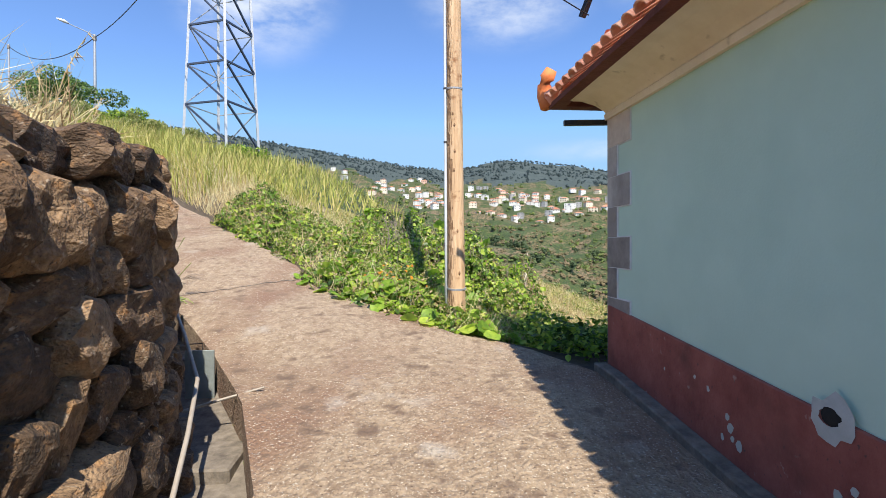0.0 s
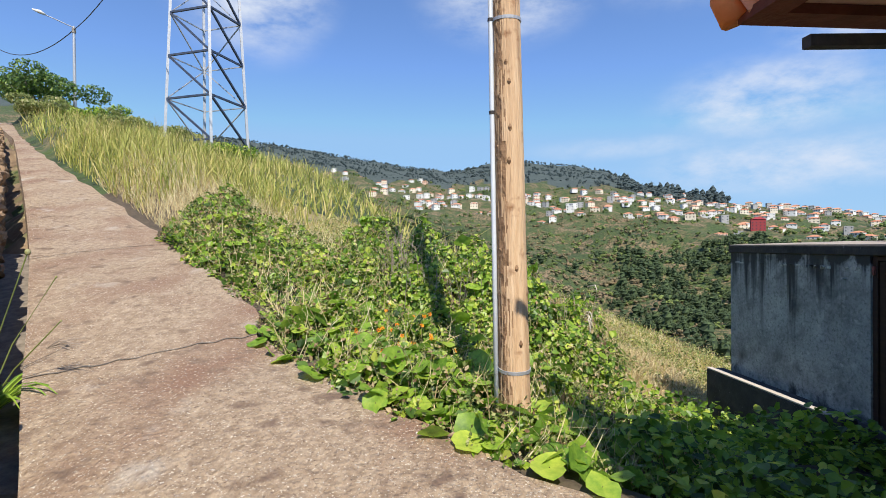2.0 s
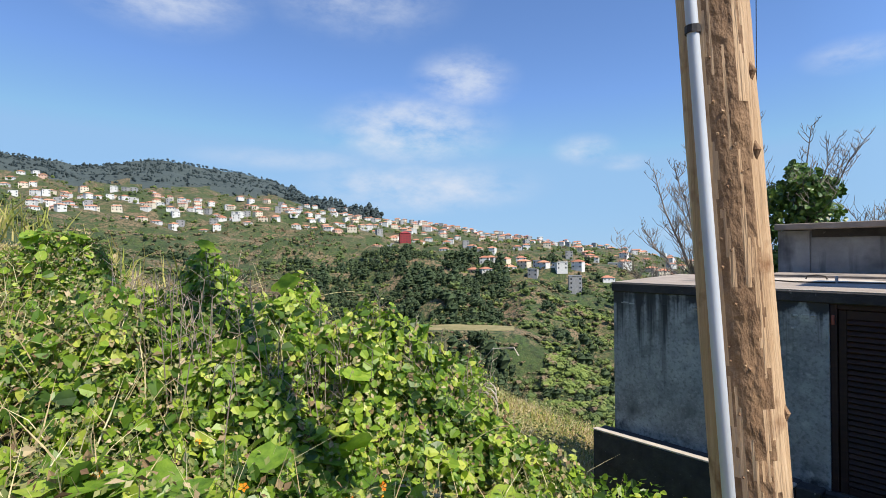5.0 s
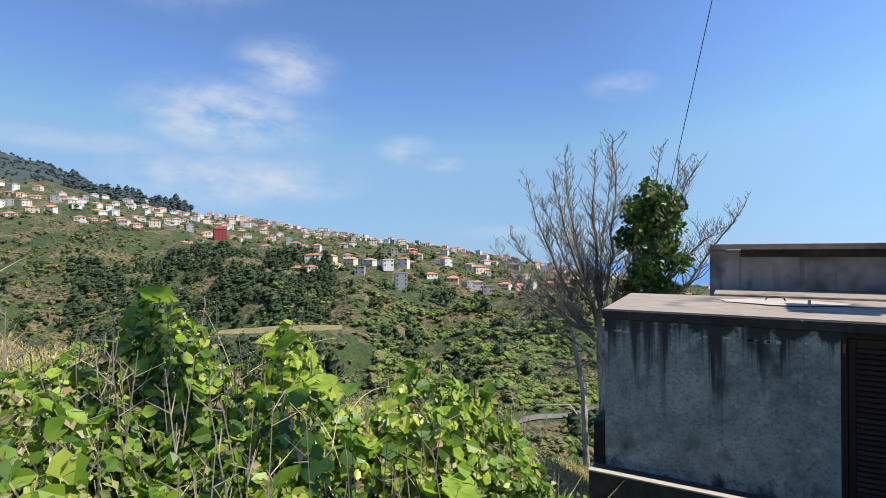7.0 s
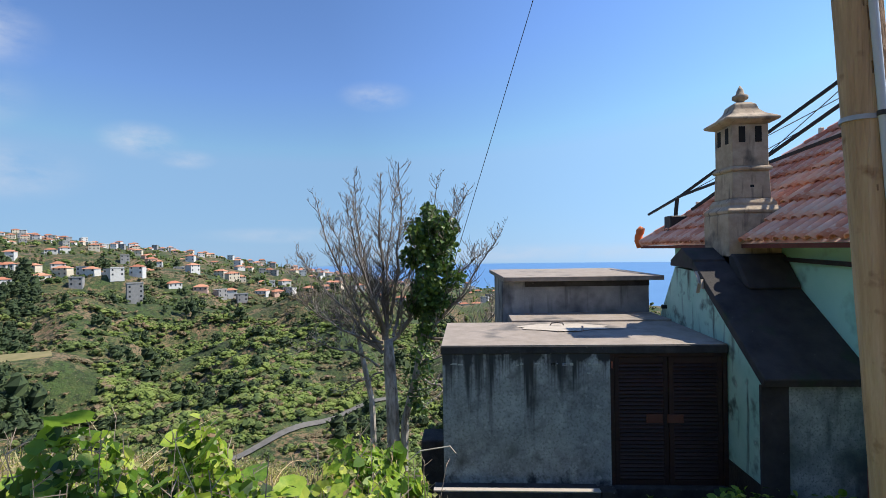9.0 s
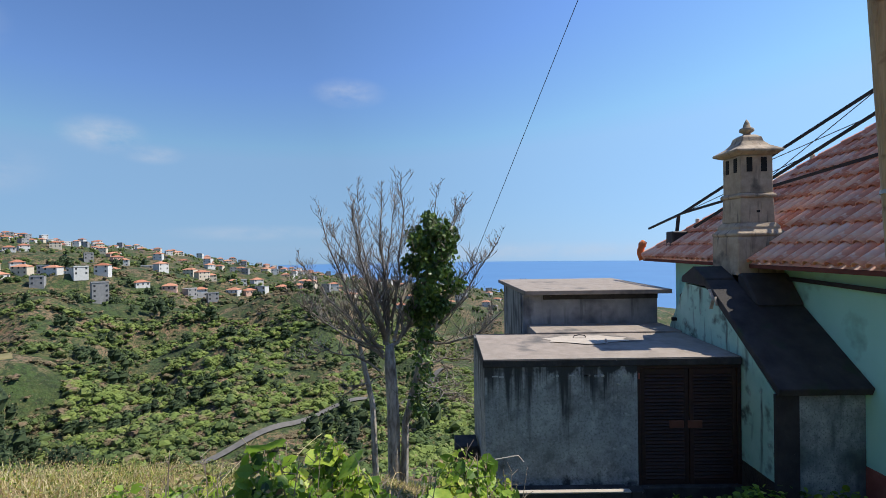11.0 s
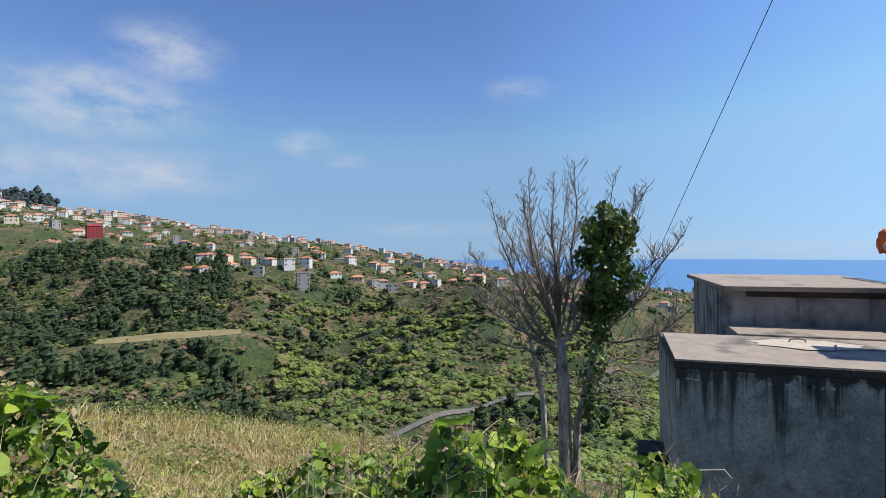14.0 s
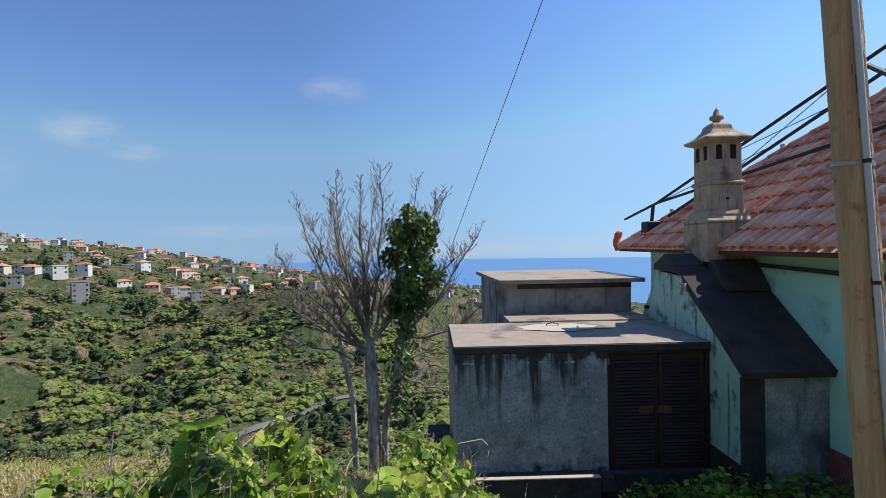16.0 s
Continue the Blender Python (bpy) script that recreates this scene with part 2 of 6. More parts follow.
M["grey_wall"] = material("grey_wall", [(0.3, (.20, .21, .22)), (0.7, (.36, .37, .37))], 2.5, 0.9, 0.3, 40, spots=((.07, .075, .09), 1.6, .52, .70), streak=((.055, .06, .065), .54, .70, 5))
M["slate"] = material("slate", [(0.3, (.026, .024, .024)), (0.7, (.062, .055, .052))], 4, 0.9, 0.5, 50, spots=[((.03, .045, .025), 2.5, .6, .72), ((.14, .13, .12), 40, .72, .75)])
M["chimney"] = material("chimney", [(0.3, (.33, .25, .175)), (0.7, (.55, .45, .33))], 5, 0.9, 0.5, 40, spots=[((.10, .085, .07), 3, .58, .74)], streak=((.12, .10, .085), .58, .72, 12))
M["soot_shade"] = material("soot_shade", [(0.3, (.008, .008, .008)), (0.7, (.02, .018, .016))], 6, 0.95, 0.3)
M["brown_wood"] = material("brown_wood", [(0.3, (.018, .007, .005)), (0.7, (.045, .018, .012))], 6, 0.65, 0.3, 60, random_ob=.3, stretch=(1, .15, 3))
M["brown_plate"] = material("brown_plate", [(0.3, (.12, .04, .022)), (0.7, (.17, .06, .035))], 6, 0.7, 0.2)
M["steel_dark"] = material("steel_dark", [(0.3, (.022, .020, .022)), (0.7, (.05, .042, .04))], 12, 0.6, 0.2, 60, metal=.3)
M["galvanised"] = material("galvanised", [(0.3, (.30, .31, .33)), (0.7, (.46, .47, .49))], 9, 0.5, 0.15, 60, metal=.4)
M["tower_blue"] = material("tower_blue", [(0.3, (.035, .05, .085)), (0.7, (.07, .09, .14))], 5, 0.55, 0.1, 60, metal=.3)
M["pvc"] = material("pvc", [(0.3, (.44, .48, .53)), (0.7, (.54, .58, .62))], 3, 0.4, 0.05)
M["pole_wood"] = material("pole_wood", [(0.25, (.33, .20, .105)), (0.5, (.52, .345, .20)), (0.75, (.66, .49, .32))], 5, 0.8, 0.8, 30, stretch=(3, 3, .12), bump_dist=.02,
                          spots=((.22, .10, .04), 8, .60, .74))
M["pole_rough"] = material("pole_rough", [(0.3, (.13, .07, .035)), (0.7, (.30, .18, .095))], 14, 0.9, 1.0, 30, stretch=(1, 1, .5), bump_dist=.03)
M["bark"] = material("bark", [(0.35, (.15, .12, .095)), (0.65, (.60, .55, .48))], 6, 0.9, 0.8, 40, stretch=(1, 1, .3))
M["twig"] = material("twig", [(0.3, (.18, .135, .105)), (0.7, (.38, .31, .25))], 4, 0.9, 0.3, 40)
M["limb_bark"] = material("limb_bark", [(0.32, (.11, .088, .070)), (0.52, (.24, .20, .165)), (0.70, (.50, .45, .39))], 1.7, 0.9, 0.5, 40)
M["wire"] = material("wire", [(0.3, (.018, .018, .02)), (0.7, (.03, .03, .035))], 5, 0.6, 0)
M["vine"] = material("vine", [(0.15, (.030, .070, .012)), (0.42, (.125, .245, .027)), (0.66, (.31, .46, .047)), (0.9, (.64, .68, .13))], 1.6, 0.42, 0, leaf=.48, island=0.66)
M["vine_big"] = material("vine_big", [(0.2, (.12, .24, .032)), (0.5, (.29, .46, .055)), (0.85, (.58, .68, .10))], 3, 0.42, 0.3, 30, leaf=.48, random_ob=0.5, island=0.3)
M["weed"] = material("weed", [(0.15, (.07, .10, .03)), (0.45, (.20, .24, .06)), (0.7, (.34, .34, .13)), (0.9, (.55, .50, .30))], 1.6, 0.7, 0, leaf=.3, island=0.5)
M["dry"] = material("dry", [(0.15, (.30, .20, .10)), (0.4, (.55, .42, .23)), (0.6, (.64, .55, .30)), (0.85, (.74, .66, .44))], 1.2, 0.85, 0, leaf=.25, island=0.55)
M["withered"] = material("withered", [(0.2, (.16, .095, .05)), (0.5, (.33, .235, .12)), (0.8, (.52, .42, .25))], 1.2, 0.85, 0, leaf=.25, island=0.55)
M["reed"] = material("reed", [(0.15, (.12, .15, .028)), (0.45, (.34, .36, .07)), (0.65, (.52, .44, .15)), (0.85, (.62, .47, .22))], .7, 0.7, 0, leaf=.3, island=0.45)
M["ivy"] = material("ivy", [(0.2, (.022, .06, .012)), (0.55, (.075, .15, .025)), (0.88, (.25, .35, .06))], 1.2, 0.45, 0, leaf=.22, island=0.5)
M["scrub"] = material("scrub", [(0.30, (.046, .074, .020)), (0.5, (.078, .118, .028)), (0.7, (.125, .155, .042))], .22, 0.9, 0, island=0.06, spots=[((.15, .19, .045), .045, .50, .62), ((.032, .056, .018), .30, .57, .66), ((.19, .135, .078), .14, .58, .66)])
M["scrub_bright"] = material("scrub_bright", [(0.30, (.085, .125, .026)), (0.5, (.135, .185, .036)), (0.7, (.20, .24, .055))], .10, 0.9, 0, island=0.07, spots=[((.055, .088, .024), .07, .52, .62), ((.22, .20, .08), .3, .60, .68), ((.20, .14, .085), .10, .62, .68)])
M["crop"] = material("crop", [(0.3, (.13, .20, .045)), (0.7, (.24, .32, .075))], .25, 0.85, 0, leaf=.1, island=0.1, spots=((.22, .17, .09), .35, .60, .70))
M["scrub_olive"] = material("scrub_olive", [(0.30, (.095, .084, .040)), (0.5, (.150, .120, .062)), (0.7, (.22, .165, .09))], .22, 0.9, 0, island=0.07, spots=[((.066, .090, .028), .13, .52, .60), ((.25, .16, .105), .3, .58, .66)])
# far trees tinted blue-grey, with aerial haze in the leaf colour
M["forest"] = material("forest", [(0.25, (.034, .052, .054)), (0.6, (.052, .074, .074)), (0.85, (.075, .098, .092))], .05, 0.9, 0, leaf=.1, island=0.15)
M["grove"] = material("grove", [(0.28, (.018, .034, .014)), (0.5, (.032, .055, .019)), (0.72, (.052, .080, .026))], .16, 0.9, 0, island=0.08, spots=((.070, .100, .032), .30, .60, .68))
M["flower"] = material("flower", [(0.3, (.80, .20, .01)), (0.7, (.95, .38, .015))], 6, 0.6, 0, leaf=.3, island=.5)
M["white_house"] = material("white_house", [(0.3, (.54, .53, .50)), (0.7, (.66, .65, .62))], .8, 0.8, 0)
M["cream_house"] = material("cream_house", [(0.3, (.58, .50, .38)), (0.7, (.68, .60, .47))], .8, 0.8, 0)
M["grey_house"] = material("grey_house", [(0.3, (.24, .24, .24)), (0.7, (.36, .35, .34))], .8, 0.85, 0)
M["red_house"] = material("red_house", [(0.3, (.23, .022, .026)), (0.7, (.31, .035, .04))], .8, 0.8, 0)
M["pink_house"] = material("pink_house", [(0.3, (.58, .36, .27)), (0.7, (.66, .44, .34))], .8, 0.8, 0)
M["far_roof"] = material("far_roof", [(0.3, (.36, .135, .075)), (0.7, (.54, .25, .15))], .6, 0.85, 0, random_ob=.5)
M["pane"] = material("pane", [(0.3, (.03, .035, .045)), (0.7, (.06, .065, .075))], 1, 0.15, 0)
M["road_grey"] = material("road_grey", [(0.3, (.10, .095, .088)), (0.7, (.16, .15, .135))], .5, 0.9, 0.2)
M["field"] = material("field", [(0.3, (.16, .15, .06)), (0.7, (.27, .22, .11))], .2, 0.95, 0.3, 2)
M["hose"] = material("hose", [(0.3, (.27, .23, .19)), (0.7, (.36, .32, .27))], 9, 0.6, 0.1)
M["sheet_metal"] = material("sheet_metal", [(0.3, (.16, .19, .19)), (0.7, (.27, .30, .29))], 5, 0.6, 0.2, 40, metal=.3, spots=((.12, .06, .03), 7, .66, .74))
M["rock"] = material("rock", [(0.3, (.16, .14, .12)), (0.7, (.30, .27, .24))], 6, 0.9, 0.6, 40)


def stained_wall(name, top, foot, pale, dark):
    """Old render with black mould that runs down in fingers from under the roof and climbs a little from the foot."""
    m = material(name, pale, 3.2, 0.9, 0.5, 40, spots=[((.34, .36, .35), 34, .50, .70), ((.17, .185, .18), 6, .54, .76), ((.12, .13, .127), 30, .50, .80), ((.50, .52, .50), 9, .62, .78), ((.09, .095, .093), 2.3, .58, .72)])
    nt = m.node_tree
    N, L = nt.nodes.new, nt.links.new
    p = nt.nodes["Principled BSDF"]
    col = p.inputs["Base Color"].links[0].from_socket
    co, cut = N("ShaderNodeTexCoord"), N("ShaderNodeSeparateXYZ")
    L(co.outputs["Object"], cut.inputs[0])

    def runs(scale, detail, z_from, z_to, n_from, n_to, soft):
        mp, nz = N("ShaderNodeMapping"), N("ShaderNodeTexNoise")
        mp.inputs["Scale"].default_value = scale
        nz.inputs["Scale"].default_value, nz.inputs["Detail"].default_value, nz.inputs["Roughness"].default_value = 1.0, detail, .6
        L(co.outputs["Object"], mp.inputs["Vector"]), L(mp.outputs[0], nz.inputs["Vector"])
        need, over = N("ShaderNodeMapRange"), N("ShaderNodeMath")
        need.inputs[1].default_value, need.inputs[2].default_value = z_from, z_to
        need.inputs[3].default_value, need.inputs[4].default_value = n_from, n_to
        over.operation = 'SUBTRACT'
        L(cut.outputs[2], need.inputs[0]), L(nz.outputs["Fac"], over.inputs[0]), L(need.outputs[0], over.inputs[1])
        mr = N("ShaderNodeMapRange")
        mr.interpolation_type = 'SMOOTHSTEP'
        mr.inputs[1].default_value, mr.inputs[2].default_value = 0, soft
        L(over.outputs[0], mr.inputs[0])
        return mr.outputs[0]
    for fac in (runs((13, 13, .35), 4, top - .95, top - .08, .70, .43, .17), runs((4.5, 4.5, .25), 5, top - 1.5, top, .68, .46, .15), runs((5, 5, 3), 7, top - .22, top - .02, .70, .36, .12), runs((5, 5, 4), 6, foot + .45, foot, .76, .42, .2)):
        mx = N("ShaderNodeMix")
        mx.data_type = 'RGBA'
        mx.inputs["B"].default_value = (*dark, 1)
        L(fac, mx.inputs["Factor"]), L(col, mx.inputs["A"])
        col = mx.outputs["Result"]
    L(col, p.inputs["Base Color"])
    return m


M["old_concrete"] = stained_wall("old_concrete", 1.78, .24, [(0.3, (.18, .20, .20)), (0.52, (.31, .34, .335)), (0.75, (.50, .53, .515))], (.045, .047, .046))


# ---- mesh helpers ----
def finish(ob, mat, smooth=False):
    for m in (mat if isinstance(mat, (list, tuple)) else [mat]):
        ob.data.materials.append(m)
    if smooth:
        ob.data.shade_smooth()
    return ob


def bm_object(name, bm, mat, parent=None, smooth=False):
    me = bpy.data.meshes.new(name)
    bm.to_mesh(me)
    bm.free()
    ob = finish(new(name, me), mat, smooth)
    ob.parent = parent
    return ob


def part(name, bm, mat, parent, label="", smooth=False):
    ob = bm_object(name, bm, mat, parent, smooth)
    if label:
        ob["label"] = label
    return ob


def thing(name, label, category, group="", at=(0, 0, 0), rz=0.0, kind=""):
    ob = new(name)
    ob.empty_display_size = 0.1
    ob.matrix_world = pose(*at, 0, 0, rz)
    return tagged(ob, label, category, group, kind)


def box(x0, y0, z0, x1, y1, z1, bevel=0.0, bm=None):
    bm = bm or bmesh.new()
    g = bmesh.ops.create_cube(bm, size=1)
    for v in g["verts"]:
        v.co = Vector(((x0 + x1) / 2 + v.co.x * (x1 - x0), (y0 + y1) / 2 + v.co.y * (y1 - y0), (z0 + z1) / 2 + v.co.z * (z1 - z0)))
    if bevel:
        es = list({e for v in g["verts"] for e in v.link_edges})
        bmesh.ops.bevel(bm, geom=es, offset=bevel, segments=1, affect='EDGES')
    return bm


def prism(outline, axis, a, b, bevel=0.0):
    """Extrude a 2D outline along an axis ('x','y','z') from a to b."""
    bm = bmesh.new()

    def put(p, q):
        return {"x": (q, p[0], p[1]), "y": (p[0], q, p[1]), "z": (p[0], p[1], q)}[axis]
    v0 = [bm.verts.new(put(p, a)) for p in outline]
    v1 = [bm.verts.new(put(p, b)) for p in outline]
    n = len(outline)
    bm.faces.new(v0), bm.faces.new(v1[::-1])
    for i in range(n):
        bm.faces.new((v0[i], v1[i], v1[(i + 1) % n], v0[(i + 1) % n]))
    bmesh.ops.recalc_face_normals(bm, faces=bm.faces)
    if bevel:
        bmesh.ops.bevel(bm, geom=list(bm.edges), offset=bevel, segments=1, affect='EDGES')
    return bm


def tube(points, radii, sides=8, bm=None, jitter=0.0):
    """A tapered round bar through points."""
    bm = bm or bmesh.new()
    pts = [Vector(p) for p in points]
    if not isinstance(radii, (list, tuple)):
        radii = [radii] * len(pts)
    rings = []
    for i, p in enumerate(pts):
        d = (pts[min(i + 1, len(pts) - 1)] - pts[max(i - 1, 0)]).normalized()
        u = d.cross(Vector((0, 0, 1)) if abs(d.z) < .9 else Vector((1, 0, 0))).normalized()
        w = d.cross(u)
        rings.append([bm.verts.new(p + (u * math.cos(a) + w * math.sin(a)) * radii[i] * (1 + jitter * random.uniform(-1, 1)))
                      for a in (2 * math.pi * k / sides for k in range(sides))])
    for r0, r1 in zip(rings, rings[1:]):
        for k in range(sides):
            bm.faces.new((r0[k], r0[(k + 1) % sides], r1[(k + 1) % sides], r1[k]))
    bm.faces.new(rings[0][::-1]), bm.faces.new(rings[-1])
    bmesh.ops.recalc_face_normals(bm, faces=bm.faces)
    return bm


def bar(p, q, w, h=None, bm=None):
    """A square bar from p to q."""
    bm = bm or bmesh.new()
    p, q = Vector(p), Vector(q)
    h = h or w
    m = (q - p).to_track_quat("Z", "Y").to_matrix().to_4x4()
    g = bmesh.ops.create_cube(bm, size=1)
    for v in g["verts"]:
        v.co = p + (q - p) * (v.co.z + .5) + m.to_3x3() @ Vector((v.co.x * w, v.co.y * h, 0))
    return bm


def stuff_mesh(name, verts, faces, mat, label, category):
    me = bpy.data.meshes.new(name)
    me.from_pydata(verts, [], faces)
    return tagged(finish(new(name, me), mat), label, category, kind="stuff")


def scatter(template_v, template_f, places, normals, spins, sizes):
    """Copies of a small template (n,3) laid at places, turned to normals, as one array of verts and faces."""
    tv = np.asarray(template_v, float)
    n = normals / np.linalg.norm(normals, axis=1, keepdims=True)
    ref = np.where(np.abs(n[:, 2:3]) < .95, np.array([[0, 0, 1.0]]), np.array([[1.0, 0, 0]]))
    u = np.cross(ref, n)
    u /= np.linalg.norm(u, axis=1, keepdims=True)
    w = np.cross(n, u)
    c, s = np.cos(spins)[:, None], np.sin(spins)[:, None]
    a, b = u * c + w * s, -u * s + w * c
    sz = np.asarray(sizes, float)
    sz = sz[:, None] if sz.ndim == 1 else sz
    sz = np.broadcast_to(sz, (len(places), 3)) if sz.shape[1] == 1 else sz
    v = (places[:, None, :] + a[:, None, :] * (tv[None, :, 0:1] * sz[:, None, 0:1]) + b[:, None, :] * (tv[None, :, 1:2] * sz[:, None, 1:2])
         + n[:, None, :] * (tv[None, :, 2:3] * sz[:, None, 2:3]))
    k = len(tv)
    f = [tuple(i * k + j for j in face) for i in range(len(places)) for face in template_f]
    return v.reshape(-1, 3), f


# leaf templates: x across, y along, z out
LEAF_V = [(0, 0, 0), (-.42, .28, .10), (0, .38, -.02), (.42, .28, .10), (-.30, .75, .06), (.30, .75, .06), (0, 1.0, -.05)]
LEAF_F = [(0, 2, 1), (0, 3, 2), (1, 2, 4), (2, 3, 5), (2, 6, 4), (2, 5, 6)]
SMALL_V = [(0, 0, 0), (-.32, .5, .09), (0, 1, 0), (.32, .5, .09)]
SMALL_F = [(0, 2, 1), (0, 3, 2)]
BLADE_V = [(-.5, 0, 0), (.5, 0, 0), (.36, 0, .55), (-.36, 0, .55), (0, .22, 1.0)]
BLADE_F = [(0, 1, 2, 3), (3, 2, 4)]
rng = np.random.default_rng(7)


# ---- ground ----
PATH_Y = [-9, 0, 2.5, 3.8, 5.0, 5.65, 6.5, 8.2, 11.0, 13.1, 15.6, 29.5, 34, 48]
PATH_L = [-.95, -.95, -1.13, -1.58, -2.2, -2.62, -3.2, -4.3, -6.15, -7.6, -9.35, -19.3, -22.8, -34]
EDGE_Y = [-9, 4.3, 4.75, 5.15, 5.5, 6.4, 7.5, 8.6, 9.3, 11.3, 15, 20.6, 24, 33, 48]
PATH_R = [1.62, 1.62, 1.3, .95, .45, -.55, -1.55, -2.2, -2.55, -4.1, -6.9, -11.7, -14.6, -21.5, -32.5]
Z_Y = [-9, 0, 2.5, 4, 4.9, 6.1, 7.4, 9.2, 11.6, 15.5, 24.5, 34, 48]
PATH_Z = [-.4, .03, .17, .33, .42, .66, .93, 1.42, 2.0, 3.1, 6.0, 8.6, 12.5]
# far slopes by azimuth: skyline elevation, its distance, town's lower edge, its distance, valley level
AZ = [-180, -120, -60, -40, -23.5, -14.4, -4.7, 5.3, 12.8, 18.9, 23, 26.5, 31, 36, 46, 58.6, 65, 72, 79.4, 95.6, 115, 150, 180]
SKY = [2, 12, 14, 13.0, 11.6, 10.9, 9.6, 8.1, 9.3, 8.5, 7.6, 5.6, 4.5, 3.6, 2.2, .4, -.7, -2.0, -3.2, -5.0, -6.5, -6, 2]
SKY_R = [500, 500, 600, 1000, 1400, 1400, 1400, 1400, 1400, 1400, 1300, 1150, 1050, 1000, 950, 900, 900, 900, 900, 900, 900, 700, 500]
TOWN = [-6, 8, 10, 9, 7, 6, 5.0, 4.0, 3.2, 2.8, 2.4, 2.0, 1.5, .6, -1.4, -3.0, -3.8, -4.7, -5.6, -7, -9, -9, -6]
TOWN_R = [300, 300, 350, 450, 600, 620, 620, 620, 620, 600, 580, 560, 540, 510, 420, 380, 400, 430, 440, 450, 450, 400, 300]
VAL = [-14, 5, 22, 18, -4, -22, -36, -44, -46, -47, -48, -48, -48, -48, -49, -50, -51, -52, -52, -52, -50, -40, -14]
STEEP = [.9, .9, .9, .9, .9, .9, 1.0, 1.1, 1.2, 1.3, 1.4, 1.5, 1.6, 1.6, 1.5, 1.4, 1.4, 1.4, 1.3, 1.2, 1.0, .9, .9]
CX, CY = 0.0, 6.0
FIELD = (164, 186, 47, -33.5)      # terrace: centre, the way it faces, level


def step(a, b, x):
    t = np.clip((x - a) / (b - a), 0, 1)
    return t * t * (3 - 2 * t)


def lumpy(x, y, s, k):
    """Cheap smooth lumps, about -1 to 1."""
    return (np.sin(x / s + 1.7 * np.sin(y / s * .7 + k)) * np.cos(y / s * 1.1 + 1.3 * np.sin(x / s * .6 + 2 * k)) + .5 * np.sin((x + y) / s * 2.3 + k * 3))


def path_z(y):
    return np.interp(y, Z_Y, PATH_Z)


def height(x, y):
    x, y = np.asarray(x, float), np.asarray(y, float)
    lx, rx, zp = np.interp(y, PATH_Y, PATH_L), np.interp(y, EDGE_Y, PATH_R), path_z(y)
    plane = .93 - .36 * np.where(x > -6, x + 1.3, -4.7 + (x + 6) * .62) + .13 * (y - 7.4) + .07 * lumpy(x, y, 1.7, .4)
    k = step(4.3, 6.5, y)
    right = k * plane + (1 - k) * (zp - .12)
    right = right + .25 * step(1.5, 4, x) * step(9.6, 11, y) + 1.0 * np.exp(-((x - 2.9) ** 2 + (y - 5.6) ** 2) / 1.6) * k
    dr = x - rx
    z = np.where(dr > 0, (1 - step(.1, 1.6, dr)) * (zp - .07) + step(.1, 1.6, dr) * right, np.where(dr > -.5, zp - .07, zp - .30))
    dl = lx - x
    bank = np.interp(y, [-9, 2.8, 3.9, 5, 8, 13, 20, 40], [2.06, 2.06, 1.95, 1.55, 1.25, .9, .6, .6])
    left = np.where(dl < .80, zp - .75, np.where(dl < 1.0, zp - .75 + (dl - .80) / .20 * (bank + .69), zp + bank - .06 + .26 * (dl - 1.0)))
    z = np.where(dl > 0, left, z)
    # beyond the near slope: valley, far slopes, mountains
    az = np.degrees(np.arctan2(x - CX, y - CY))
    r = np.hypot(x - CX, y - CY)
    f = lambda tab: np.interp(az, AZ, tab)
    r0 = np.interp(az, [-180, -60, -30, -14, -3, 10, 60, 120, 180], [60, 60, 75, 45, 17, 11, 11.5, 15, 40])
    a = np.radians(az)
    q = np.clip(r0 / np.maximum(r, 1e-6), 0, 1)
    rv = 135.0
    zt, zs = 2 + f(TOWN_R) * np.tan(np.radians(f(TOWN))), 2 + f(SKY_R) * np.tan(np.radians(f(SKY)))
    zv = f(VAL)
    far = np.where(r < f(TOWN_R), zv + (zt - zv) * np.clip((r - rv) / (f(TOWN_R) - rv), 0, 1) ** f(STEEP),
                   np.where(r < f(SKY_R), zt + (zs - zt) * np.clip((r - f(TOWN_R)) / (f(SKY_R) - f(TOWN_R)), 0, 1),
                            zs - (r - f(SKY_R)) * .22))
    edge = np.clip(z, -9, 25)
    fall = np.clip((r - r0) / np.maximum(rv - r0, 1), 0, 1) ** np.interp(az, [-40, -10, 10], [1.6, 1.0, .72])
    mid = edge * (1 - fall) + zv * fall
    far = far + np.clip((r - 150) / 200, 0, 1) * np.where(r < f(SKY_R) * .98, 1, 0) * (5.5 * lumpy(x, y, 41, .3) + 2.6 * lumpy(x, y, 15, 1.1)) * np.clip(1.6 - r / f(SKY_R), .35, 1)
    spur = np.clip((r - 140) / 90, 0, 1) * np.clip((f(TOWN_R) * 1.02 - r) / 90, 0, 1) * step(5, 25, az) * step(130, 105, az)
    far = far + spur * (9 * np.sin(np.radians(az * 11.5) + .9 * np.sin(r / 70)) + 4 * np.sin(np.radians(az * 31) + r / 60) + 2.2 * lumpy(x, y, 9, .8))
    c, q = math.cos(math.radians(FIELD[2])), math.sin(math.radians(FIELD[2]))
    fx, fy = (x - FIELD[0]) * c - (y - FIELD[1]) * q, (x - FIELD[0]) * q + (y - FIELD[1]) * c
    k = (1 - step(26, 48, np.abs(fx))) * (1 - step(8, 30, np.abs(fy)))
    far = far * (1 - k) + (FIELD[3] - .6) * k
    return np.where(r < r0, z, np.where(r < rv, mid, far))


def hz(x, y):
    return float(height(np.array([x]), np.array([y]))[0])


